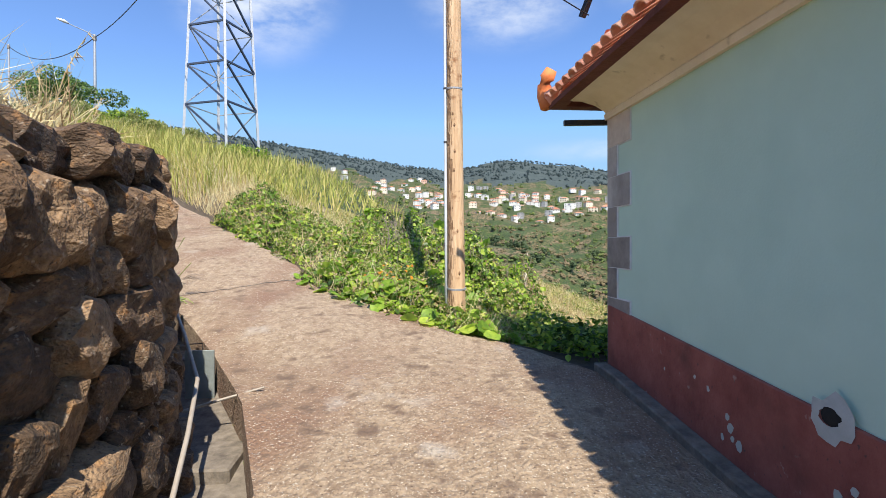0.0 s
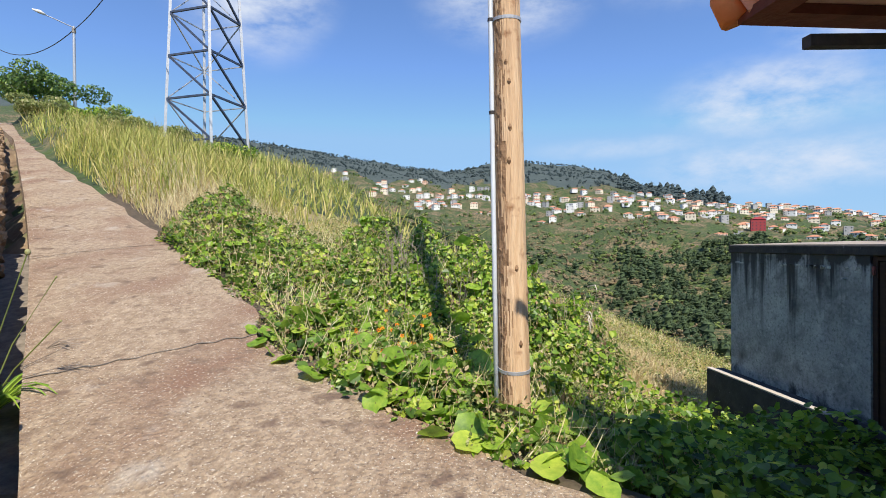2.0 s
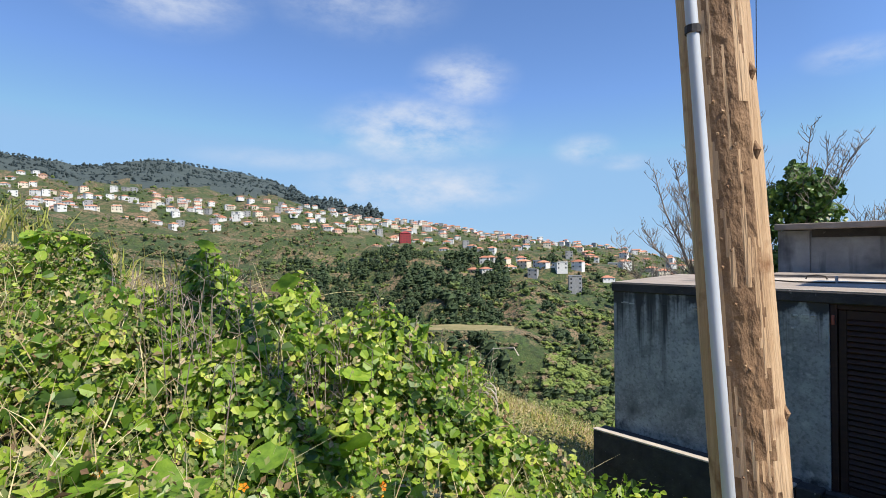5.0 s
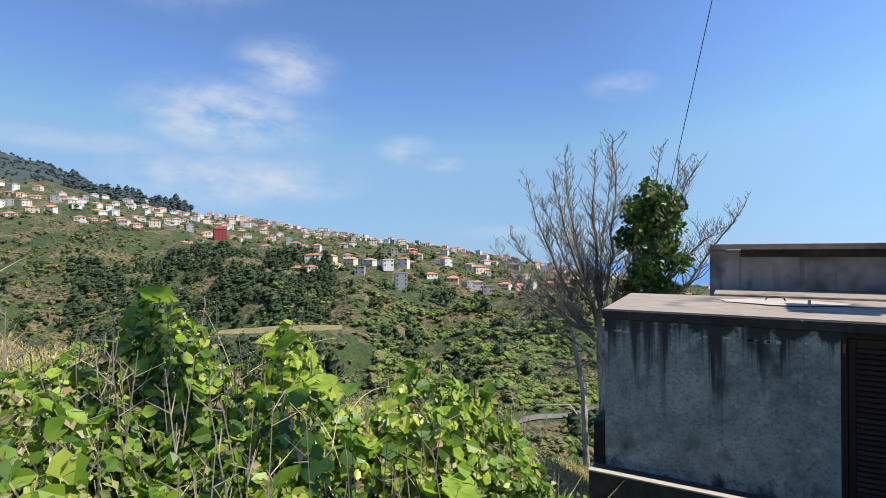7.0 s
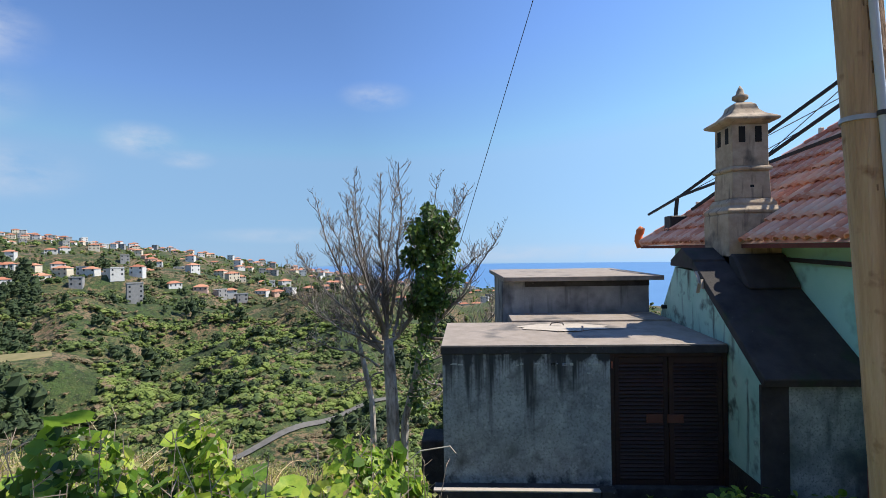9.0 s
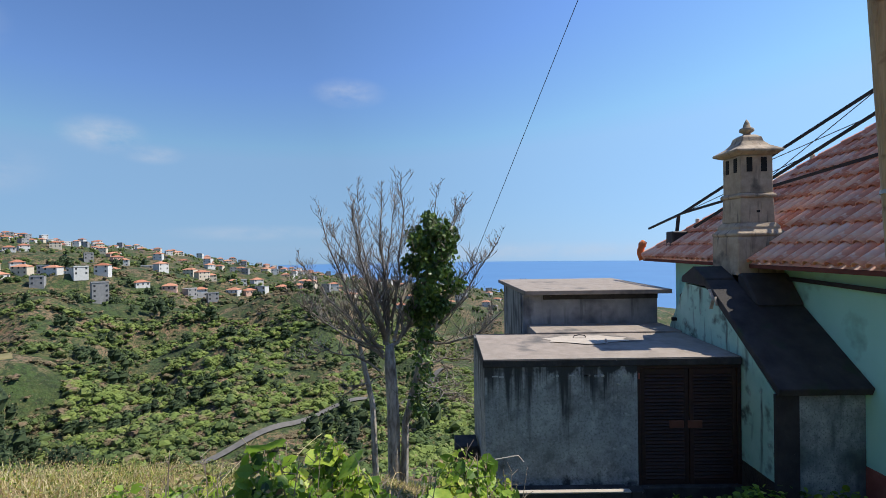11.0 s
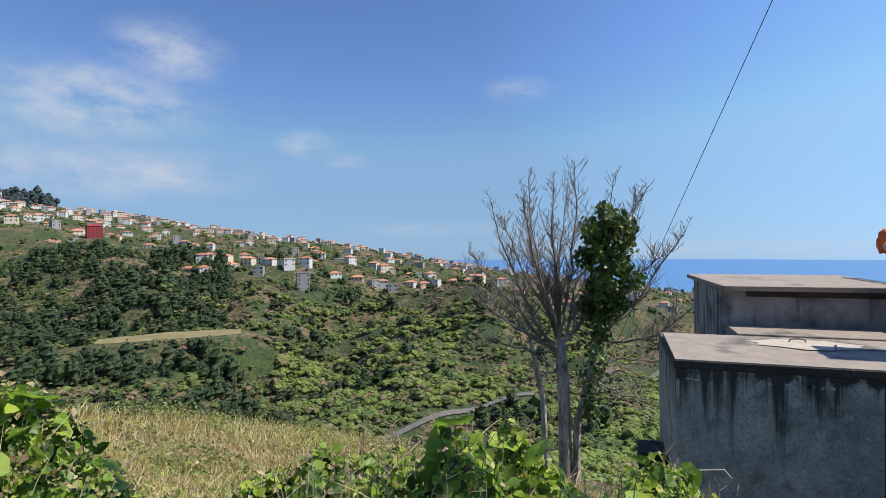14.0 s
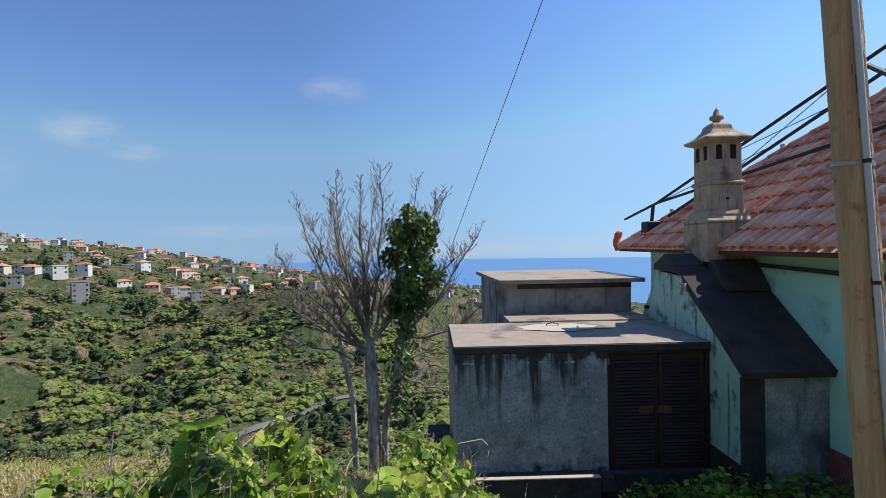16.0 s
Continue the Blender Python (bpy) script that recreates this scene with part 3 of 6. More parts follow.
def build_ground():
    rad = [0.0]
    step_r = .16
    while rad[-1] < 2600:
        rad.append(rad[-1] + max(step_r, rad[-1] * .034))
    ang = np.radians(np.concatenate([np.linspace(-40, 120, 321)[:-1], np.linspace(120, 320, 100)[:-1]]))
    R, A = np.meshgrid(np.array(rad[1:]), ang, indexing="ij")
    X, Y = CX + R * np.sin(A), CY + R * np.cos(A)
    Z = np.maximum(height(X, Y), -160)
    v = np.stack([X, Y, Z], -1).reshape(-1, 3).tolist()
    n, k = len(ang), len(rad) - 1
    faces = [(i * n + j, i * n + (j + 1) % n, (i + 1) * n + (j + 1) % n, (i + 1) * n + j) for i in range(k - 1) for j in range(n)]
    v.append((CX, CY, hz(CX, CY)))
    faces += [(len(v) - 1, (j + 1) % n, j) for j in range(n)]
    me = bpy.data.meshes.new("ground")
    me.from_pydata(v, [], [f[::-1] for f in faces])
    ob = finish(new("ground", me), [M["soil"], M["hill"], M["forest_floor_haze"], M["bank"], M["turf"]], True)
    c = np.zeros(len(me.polygons) * 3)
    me.polygons.foreach_get("center", c)
    c = c.reshape(-1, 3)
    far = (np.hypot(c[:, 0] - CX, c[:, 1] - CY) > 13).astype(np.int32)
    rr, aa = np.hypot(c[:, 0] - CX, c[:, 1] - CY), np.degrees(np.arctan2(c[:, 0] - CX, c[:, 1] - CY))
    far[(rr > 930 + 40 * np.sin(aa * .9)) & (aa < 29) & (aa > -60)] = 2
    far[(rr < 75) & (c[:, 0] < np.interp(c[:, 1], PATH_Y, PATH_L)) & (c[:, 1] > -9)] = 3
    far[(rr < 13) & (c[:, 0] > np.interp(c[:, 1], EDGE_Y, PATH_R) + .8) & ((c[:, 1] > 10.6) | ((c[:, 0] > 1.8) & (c[:, 1] > 9.4)))] = 4
    me.polygons.foreach_set("material_index", far)
    tagged(ob, "sloping soil and scrub-covered valley sides", "ground", kind="structure")


build_ground()
bm = bmesh.new()
bmesh.ops.create_circle(bm, cap_ends=True, segments=96, radius=4700)
tagged(bm_object("water", bm, M["sea"]), "hazy blue open sea below the hills", "sea", kind="structure").location = (0, 0, -132)


def build_path():
    ys = np.concatenate([np.arange(-6, 13, .25), np.arange(13, 46, .8)])
    cols = 12
    v, f = [], []
    for y in ys:
        l, r = np.interp(y, PATH_Y, PATH_L), np.interp(y, EDGE_Y, PATH_R)
        r = r + (.07 * math.sin(y * 3.1) + .05 * math.sin(y * 7.7) if y > 4.5 else 0)
        for j in range(cols + 1):
            x = l + (r - l) * j / cols
            v.append((x, y, path_z(y) + .012 * lumpy(x, y, .6, .2) + .02 * math.sin(math.pi * j / cols)))
    n = cols + 1
    top = len(v)
    for i in range(len(ys) - 1):
        for j in range(cols):
            f.append((i * n + j, i * n + j + 1, (i + 1) * n + j + 1, (i + 1) * n + j))
    for side in (0, cols):
        base = len(v)
        for i in range(len(ys)):
            x, y, z = v[i * n + side]
            v.append((x + (.02 if side else -.0), y, z - (.12 if side else .42)))
        for i in range(len(ys) - 1):
            q = (i * n + side, (i + 1) * n + side, base + i + 1, base + i)
            f.append(q if not side else q[::-1])
    me = bpy.data.meshes.new("path")
    me.from_pydata(v, [], f)
    ob = finish(new("path", me), M["concrete_path"], False)
    tagged(ob, "rough reddish-brown concrete footpath climbing the hillside", "path", kind="structure")
    # thin, slightly wavy darker strips laid across the path just above its surface
    for y0 in (7.3, 11.0, 15.0):
        a = Vector((np.interp(y0 - .35, PATH_Y, PATH_L), y0 - .35, 0))
        b = Vector((np.interp(y0 + .55, EDGE_Y, PATH_R), y0 + .55, 0))
        bmj = bmesh.new()
        prev = None
        for i in range(25):
            p = a.lerp(b, i / 24)
            p.y += .02 * math.sin(i * 1.7) + .012 * math.sin(i * 4.1)
            z = path_z(p.y) + .012 * lumpy(p.x, p.y, .6, .2) + .02 * math.sin(math.pi * i / 24) + .005
            cur = (bmj.verts.new((p.x, p.y - .012, z)), bmj.verts.new((p.x, p.y + .012, z + .004)))
            if prev:
                bmj.faces.new((prev[0], cur[0], cur[1], prev[1]))
            prev = cur
        part("joint", bmj, M["concrete_edge"], ob)


build_path()


def stone_meshes(n):
    out = []
    for i in range(n):
        bm = bmesh.new()
        bmesh.ops.create_icosphere(bm, subdivisions=3, radius=.62)
        off = Vector((i * 7.3, i * 3.1, 0))
        for v in bm.verts:
            c = v.co.copy()
            m = max(abs(c.x), abs(c.y), abs(c.z))
            c = c.lerp(c * (.5 / m), .72)
            c *= 1 + .26 * noise.noise(c * 2.0 + off) + .12 * noise.noise(c * 4.6 + off) + .06 * noise.noise(c * 11 + off)
            v.co = c
        me = bpy.data.meshes.new("stone")
        bm.to_mesh(me)
        bm.free()
        me.materials.append(M["stone"])
        out.append(me)
    return out


def wall_line(y):
    """Foot of the stone wall's face at y, and its way along."""
    x = np.interp(y, PATH_Y, PATH_L) - .46
    x2 = np.interp(y + .3, PATH_Y, PATH_L) - .46
    d = Vector((x2 - x, .3, 0)).normalized()
    return Vector((x, y, 0)), d


def wall_top(y):
    return path_z(y) + float(np.interp(y, [-6, -1, 1.6, 2.6, 3.6, 4.2, 5, 8, 13, 20], [2.1, 2.06, 2.06, 2.04, 1.98, 1.75, 1.55, 1.25, .95, .7])) + .05 * math.sin(y * 4) + .04 * math.sin(y * 9.1)


def build_stone_wall():
    core = bmesh.new()
    rows = []
    for y in np.arange(-5, 30.6, .4):
        p, d = wall_line(y)
        nrm = Vector((-d.y, d.x, 0))
        zt, zb = wall_top(y) - .12, path_z(y) - .6
        rows.append([core.verts.new((p + nrm * a).to_tuple()[:2] + (z,)) for a, z in ((.31, zb), (.43, zt), (1.0, zt), (1.0, zb))])
    for a, b in zip(rows, rows[1:]):
        for k in range(4):
            core.faces.new((a[k], a[(k + 1) % 4], b[(k + 1) % 4], b[k]))
    core.faces.new(rows[0]), core.faces.new(rows[-1][::-1])
    bmesh.ops.recalc_face_normals(core, faces=core.faces)
    # core coloured nearly black to give the gaps between stones their shade
    wall = tagged(bm_object("wall_stone", core, M["stone_shade_dirt"]), "dry-laid wall of rough brown volcanic stones", "stone wall", kind="structure")
    kinds = stone_meshes(12)
    rnd = random.Random(5)
    rest_v, rest_f = [], []
    z_off = -.42
    while z_off < 2.1:
        h = rnd.choice((.18, .24, .29, .34))
        y = -1.6 + rnd.uniform(0, .3)
        while y < 30:
            far = y > 4.4
            L = rnd.uniform(.20, .54) * (1.0 if not far else 1.3 if y < 11 else 1.7)
            p, d = wall_line(y)
            zc = path_z(y) + z_off + h / 2
            if zc + h * .3 < wall_top(y):
                nrm = Vector((-d.y, d.x, 0))
                lean = .04 * z_off
                me = kinds[rnd.randrange(12)]
                c = p + d * (L / 2) + nrm * (.225 + lean + rnd.uniform(-.05, .05))
                m = (pose(c.x, c.y, zc + rnd.uniform(-.025, .025), rnd.uniform(-14, 14), rnd.uniform(-12, 12), math.degrees(math.atan2(d.y, d.x)) + rnd.uniform(-14, 14))
                                   @ Matrix.Diagonal((L * .97, rnd.uniform(.32, .46), h * rnd.uniform(.93, 1.12), 1)))
                if y < 7:
                    ob = new("stone", me)
                    ob.parent = wall
                    ob.matrix_world = m
                else:
                    b = len(rest_v)
                    rest_v.extend((m @ v.co).to_tuple() for v in me.vertices)
                    rest_f.extend(tuple(b + i for i in f.vertices) for f in me.polygons)
            y += L * d.y * .97
        z_off += h * .93
    rest = bpy.data.meshes.new("far_stones")
    rest.from_pydata(rest_v, [], rest_f)
    o = finish(new("far_stones", rest), M["stone"])
    o.parent = wall
    o["kind"] = "stuff"


build_stone_wall()


def build_ditch():
    """Sunken gutter between the stone wall and the path, with its cover slab, sluice plate and hose."""
    z = lambda y: path_z(y) - .36
    ch = bmesh.new()
    prev = None
    for y in np.arange(-5, 12.6, .4):
        l = np.interp(y, PATH_Y, PATH_L)
        cur = [ch.verts.new((l - .005, y, path_z(y) - .33)), ch.verts.new((l - .70, y, path_z(y) - .34))]
        if prev:
            ch.faces.new((prev[1], prev[0], cur[0], cur[1]))
        prev = cur
    tagged(bm_object("gutter_floor", ch, M["concrete_edge"]), "worn concrete bed of a roadside gutter", "gutter", kind="structure")
    slab = thing("gutter_slab", "grey concrete slab bridging the gutter", "slab")
    y0 = 3.5
    l = float(np.interp(y0, PATH_Y, PATH_L))
    part("slab", box(l - .42, y0 - .28, z(y0) - .02, l - .02, y0 + .26, z(y0) + .10, .015), M["concrete_edge"], slab)
    box_ = thing("gutter_box", "dark concrete silt box set across the gutter", "gutter box")
    y2 = 5.72
    l = float(np.interp(y2, PATH_Y, PATH_L))
    part("rim", box(l - .66, y2 + .26, z(y2) - .1, l + .10, y2 + .36, z(y2) + .14, .012), M["concrete_edge"], box_)
    part("rim", box(l - .02, y2 - .5, z(y2) - .1, l + .08, y2 + .26, z(y2) + .14, .012), M["concrete_edge"], box_)
    part("cover", box(l - .66, y2 - .5, z(y2) - .1, l - .02, y2 + .26, z(y2) + .07, .012), M["concrete_edge"], box_)
    gate = thing("sluice_gate", "weathered grey metal sluice plate with wire handle in the gutter", "sluice gate")
    y1 = 4.75
    l = float(np.interp(y1, PATH_Y, PATH_L))
    part("plate", box(l - .33, y1, z(y1), l - .05, y1 + .02, z(y1) + .50, .004), M["sheet_metal"], gate)
    part("handle", tube([(l - .30, y1 + .01, z(y1) + .48), (l - .30, y1 + .01, z(y1) + .56), (l - .16, y1 + .01, z(y1) + .57), (l - .16, y1 + .01, z(y1) + .49)], .006, 6), M["steel_dark"], gate)
    rod = thing("wooden_stick", "pale bare stick lying across the gutter", "stick")
    part("stick", tube([(l - .02, 3.92, z(3.9) + .25), (l + .25, 3.96, z(3.9) + .32), (l + .62, 4.0, z(4.0) + .40)], [.014, .012, .010], 6), M["hose"], rod)
    hose = thing("water_hose", "grey plastic hose hanging down against the stone wall", "hose")
    pts = []
    for i, (y, zz) in enumerate(((1.5, -.30), (1.9, -.10), (2.3, .05), (2.8, .22), (3.5, .30), (4.4, .42), (5.3, .55), (6.0, .50), (7.0, .30), (8.2, .15))):
        p, d = wall_line(y)
        pts.append((p.x + .10 + .03 * math.sin(i * 2), y, path_z(y) + zz))
    part("hose", tube(pts, .016, 8), M["hose"], hose, smooth=True)


build_ditch()


# ---- house ----
def build_house():
    H = thing("house", "single-storey teal house with red plinth and red tiled hip roof", "house")
    X0, X1, Y0, Y1 = 1.736, 8.05, -5.2, 4.39
    zt = 2.96
    top = lambda y: .95 + .088 * (y - 4.0)
    # west wall above the sloping plinth
    part("wall", prism([(Y0, top(Y0) - .4), (Y1, top(Y1) - .4), (Y1, zt), (Y0, zt)], "x", X0, X0 + .32), M["teal_wall"], H, "smooth grey-green painted west wall")
    part("wall", box(X0 + .32, Y1 - .32, -1.2, X1, Y1, zt + .12), M["teal_plain"], H, "bright teal painted north wall")
    part("wall", box(X1 - .3, Y0, -1.2, X1 + .001, Y1 - .32, zt), M["teal_plain"], H)
    part("wall", box(X0 + .32, Y0, -1.2, X1 - .3, Y0 + .3, zt), M["teal_plain"], H)
    part("plinth", prism([(Y0, -1.4), (Y1 - .02, -.6), (Y1 - .02, top(Y1)), (Y0, top(Y0))], "x", X0 - .022, X0 + .2, .006), M["red_plinth"], H, "flaking dark-red painted plinth")
    part("plinth", box(X0 + .3, Y1 - .1, -1.2, X1, Y1 + .015, .75), M["red_plinth"], H)
    # broken hole with mortar rim in the plinth's top edge
    rnd = random.Random(3)
    bm = bmesh.new()
    ring, inner = [], []
    for k in range(18):
        a = 2 * math.pi * k / 18
        r = .125 * (1 + rnd.uniform(-.25, .3))
        ring.append(bm.verts.new((X0 - .026, 1.79 + r * math.cos(a), .75 + r * .85 * math.sin(a))))
        inner.append(bm.verts.new((X0 - .030, 1.79 + .06 * math.cos(a) * (1 + rnd.uniform(-.2, .2)), .755 + .045 * math.sin(a))))
    for k in range(18):
        bm.faces.new((ring[k], ring[(k + 1) % 18], inner[(k + 1) % 18], inner[k]))
    part("patch", bm, M["mortar"], H, "broken rim of pale mortar around a hole")
    # the hole's dark inside is a black-coloured bulge, not an opening
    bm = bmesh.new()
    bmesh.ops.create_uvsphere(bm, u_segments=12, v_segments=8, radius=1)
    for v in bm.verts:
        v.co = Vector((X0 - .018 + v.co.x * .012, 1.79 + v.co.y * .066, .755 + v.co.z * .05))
    part("hole", bm, M["soot_shade"], H, "dark hole through the wall")
    # chips of fallen paint
    for i, (y, z, r) in enumerate(((2.55, .50, .020), (2.52, .44, .028), (2.50, .38, .018), (2.44, .36, .032), (2.60, .36, .020), (2.75, .62, .018), (1.75, .40, .026), (1.66, .46, .02), (2.9, .66, .014), (3.3, .62, .012), (1.55, .42, .03))):
        bm = bmesh.new()
        vs = [bm.verts.new((X0 - .0255, y + r * math.cos(k * .9) * (1 + .3 * math.sin(k * 2.3 + i)), z + 1.2 * r * math.sin(k * .9))) for k in range(7)]
        bm.faces.new(vs)
        part("paint_chip", bm, M["mortar"], H)
    # quoins on the corner, wide and narrow by turns
    z = 2.79
    for i in range(9):
        h = .288
        wide = i % 2 == 0
        w = .468 if wide else .20
        m = M["quoin_pale"] if i < 1 else M["quoin_mid"] if i < 3 else M["quoin"]
        z0 = max(z - h, .2)
        part("quoin", box(X0 - .014, Y1 - w, z0 + .0015, X0 + .31, Y1 + .012, z - .0015, .004), m, H)
        part("joint", box(X0 - .0095 - .0004 * i, Y1 - w - .013, z0 - .009, X0 + .2, Y1 + .004, z + .009, .003), M["pale_mortar"], H)
        z -= h
    # kerb at the wall's foot
    part("kerb", prism([(Y0, -.9), (Y1 + .02, -.1), (Y1 + .02, .42), (4.0, .405), (2.3, .22), (0, .10), (Y0, -.12)], "x", X0 - .15, X0 - .02, .012), M["concrete_edge"], H, "stained concrete kerb along the wall's foot")
    # coved cornice
    prof = [(X0 + .05, 2.78), (X0 - .035, 2.78), (X0 - .045, 2.83), (X0 - .03, 2.85), (X0 - .05, 2.875), (X0 - .12, 2.93), (X0 - .24, 2.985), (X0 - .36, 3.01), (X0 - .365, 3.04), (X0 + .05, 3.05)]
    bm = bmesh.new()
    a = [bm.verts.new((x, Y1 + (X0 - x) * .45, zz)) for x, zz in prof]
    b = [bm.verts.new((x, Y0, zz)) for x, zz in prof]
    bm.faces.new(a), bm.faces.new(b[::-1])
    for i in range(len(prof)):
        bm.faces.new((a[i], a[(i + 1) % len(prof)], b[(i + 1) % len(prof)], b[i]))
    bmesh.ops.recalc_face_normals(bm, faces=bm.faces)
    part("cornice", bm, M["cream"], H, "cream coved plaster cornice under the eaves")
    # hip roof
    ex0, ex1, ey0, ey1, ez, sl = 1.30, 8.50, -5.65, 4.88, 3.06, .76
    run = (ex1 - ex0) / 2
    ax, ya, yb, az_ = ex0 + run, ey1 - run, ey0 + run, ez + run * sl
    bm = bmesh.new()
    c = [bm.verts.new(p) for p in ((ex0, ey0, ez), (ex1, ey0, ez), (ex1, ey1, ez), (ex0, ey1, ez), (ax, yb, az_), (ax, ya, az_))]
    for f in ((3, 2, 5), (2, 1, 4, 5), (1, 0, 4), (0, 3, 5, 4), (0, 1, 2, 3)):
        bm.faces.new([c[i] for i in f])
    bmesh.ops.recalc_face_normals(bm, faces=bm.faces)
    roof = part("roof", bm, M["tile"], H, "hip roof of weathered red clay tiles")
    # barrel tiles
    me = bpy.data.meshes.new("tile")
    tv, tf = [], []
    for e, (yy, r, lift) in enumerate(((0, .080, .030), (.44, .066, .0))):
        for k in range(7):
            a_ = math.pi * k / 6
            tv.append((r * math.cos(a_), yy, r * .80 * math.sin(a_) + lift))
        for k in range(7):
            a_ = math.pi * k / 6
            tv.append(((r - .014) * math.cos(a_), yy, (r - .014) * .80 * math.sin(a_) + lift - .003))
    for k in range(6):
        tf.append((k, k + 1, 14 + k + 1, 14 + k))
        tf.append((k + 7, 21 + k, 21 + k + 1, k + 8))
        tf.append((k, k + 7, k + 8, k + 1))
    me.from_pydata(tv, [], tf)
    me.materials.append(M["tile"])
    me.shade_smooth()
    pitch = math.degrees(math.atan(sl))
    slope_len = run / math.cos(math.atan(sl))
    n_rows = int(slope_len / .40)
    extra_v, extra_f = [], []
    count = 0
    rnd = random.Random(9)

    def lay(side):
        nonlocal count
        length = (ex1 - ex0) if side == "n" else (ey1 - ey0)
        cols = int(length / .186)
        for row in range(n_rows):
            inset = row * .40 * math.cos(math.atan(sl))
            zz = ez + inset * sl + .005
            for k in range(cols):
                s = (k + .5) * .186
                if s < inset + .05 or s > length - inset - .05:
                    continue
                jig = rnd.uniform(-.006, .006)
                if side == "n":
                    m = pose(ex1 - s + jig, ey1 + .03 - inset, zz, pitch, rnd.uniform(-2, 2), 180 + rnd.uniform(-1.2, 1.2))
                else:
                    m = pose(ex0 - .03 + inset, ey1 - s + jig, zz, pitch, 0, -90 + rnd.uniform(-1.2, 1.2))
                if side == "n" and count < 300:
                    ob = new("tile", me)
                    ob.parent = roof
                    ob.matrix_world = m
                    count += 1
                else:
                    base = len(extra_v)
                    extra_v.extend((m @ Vector(p)).to_tuple() for p in tv)
                    extra_f.extend(tuple(base + i for i in f) for f in tf)
    lay("n"), lay("w")
    me2 = bpy.data.meshes.new("roof_tiles")
    me2.from_pydata(extra_v, [], extra_f)
    o = finish(new("roof_tiles", me2), M["tile"], True)
    o.parent = roof
    o["kind"] = "stuff"
    # hip ridges with raised tile ends
    for cx_, cy_ in ((ex1, ey1), (ex0, ey1)):
        p0, p1 = Vector((cx_, cy_, ez + .04)), Vector((ax, ya, az_ + .05))
        n = int((p1 - p0).length / .36)
        for i in range(n):
            a_, b_ = p0.lerp(p1, i / n), p0.lerp(p1, (i + 1.12) / n)
            part("ridge_tile", tube([a_, b_], [.105, .085], 8), M["tile"], roof)
        for t in (.22, .42, .60, .78):
            q = p0.lerp(p1, t)
            part("mortar_knob", box(q.x - .035, q.y - .03, q.z + .05, q.x + .035, q.y + .03, q.z + .17, .01), M["cream"], roof)
    for cx_, cy_, sx in ((ex1, ey1, 1), (ex0, ey1, -1)):
        # upturned corner ornament
        bm = bmesh.new()
        b0 = Vector((cx_ + sx * .02, cy_ + .02, ez))
        tube([b0 + Vector((0, 0, -.03)), b0 + Vector((sx * .03, .03, .10)), b0 + Vector((sx * .03, .03, .20)), b0 + Vector((sx * .01, .01, .29)), b0 + Vector((-sx * .03, -.03, .37))], [.075, .085, .078, .085, .06], 10, bm, .14)
        part("finial", bm, M["tile_orange"], roof, "upturned terracotta corner ornament", True)
    # boards under the tiles carry the eaves' shade as a darker red
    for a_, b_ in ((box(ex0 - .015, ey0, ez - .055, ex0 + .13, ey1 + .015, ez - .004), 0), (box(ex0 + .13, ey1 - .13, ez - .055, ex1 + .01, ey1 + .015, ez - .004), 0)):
        part("eaves_board", a_, M["eaves_shade_red"], roof, "underside of the eaves tiles, shade painted in dark red")
    # dark pipe along the north wall under the eaves
    part("pipe", bar((1.33, Y1 + .13, 2.775), (4.6, Y1 + .05, 2.86), .05, .05), M["steel_dark"], H, "dark steel bar under the eaves")
    part("wall", box(5.9, Y1, 2.3, 6.35, Y1 + .35, 3.05), M["teal_plain"], H)
    return H


build_house()


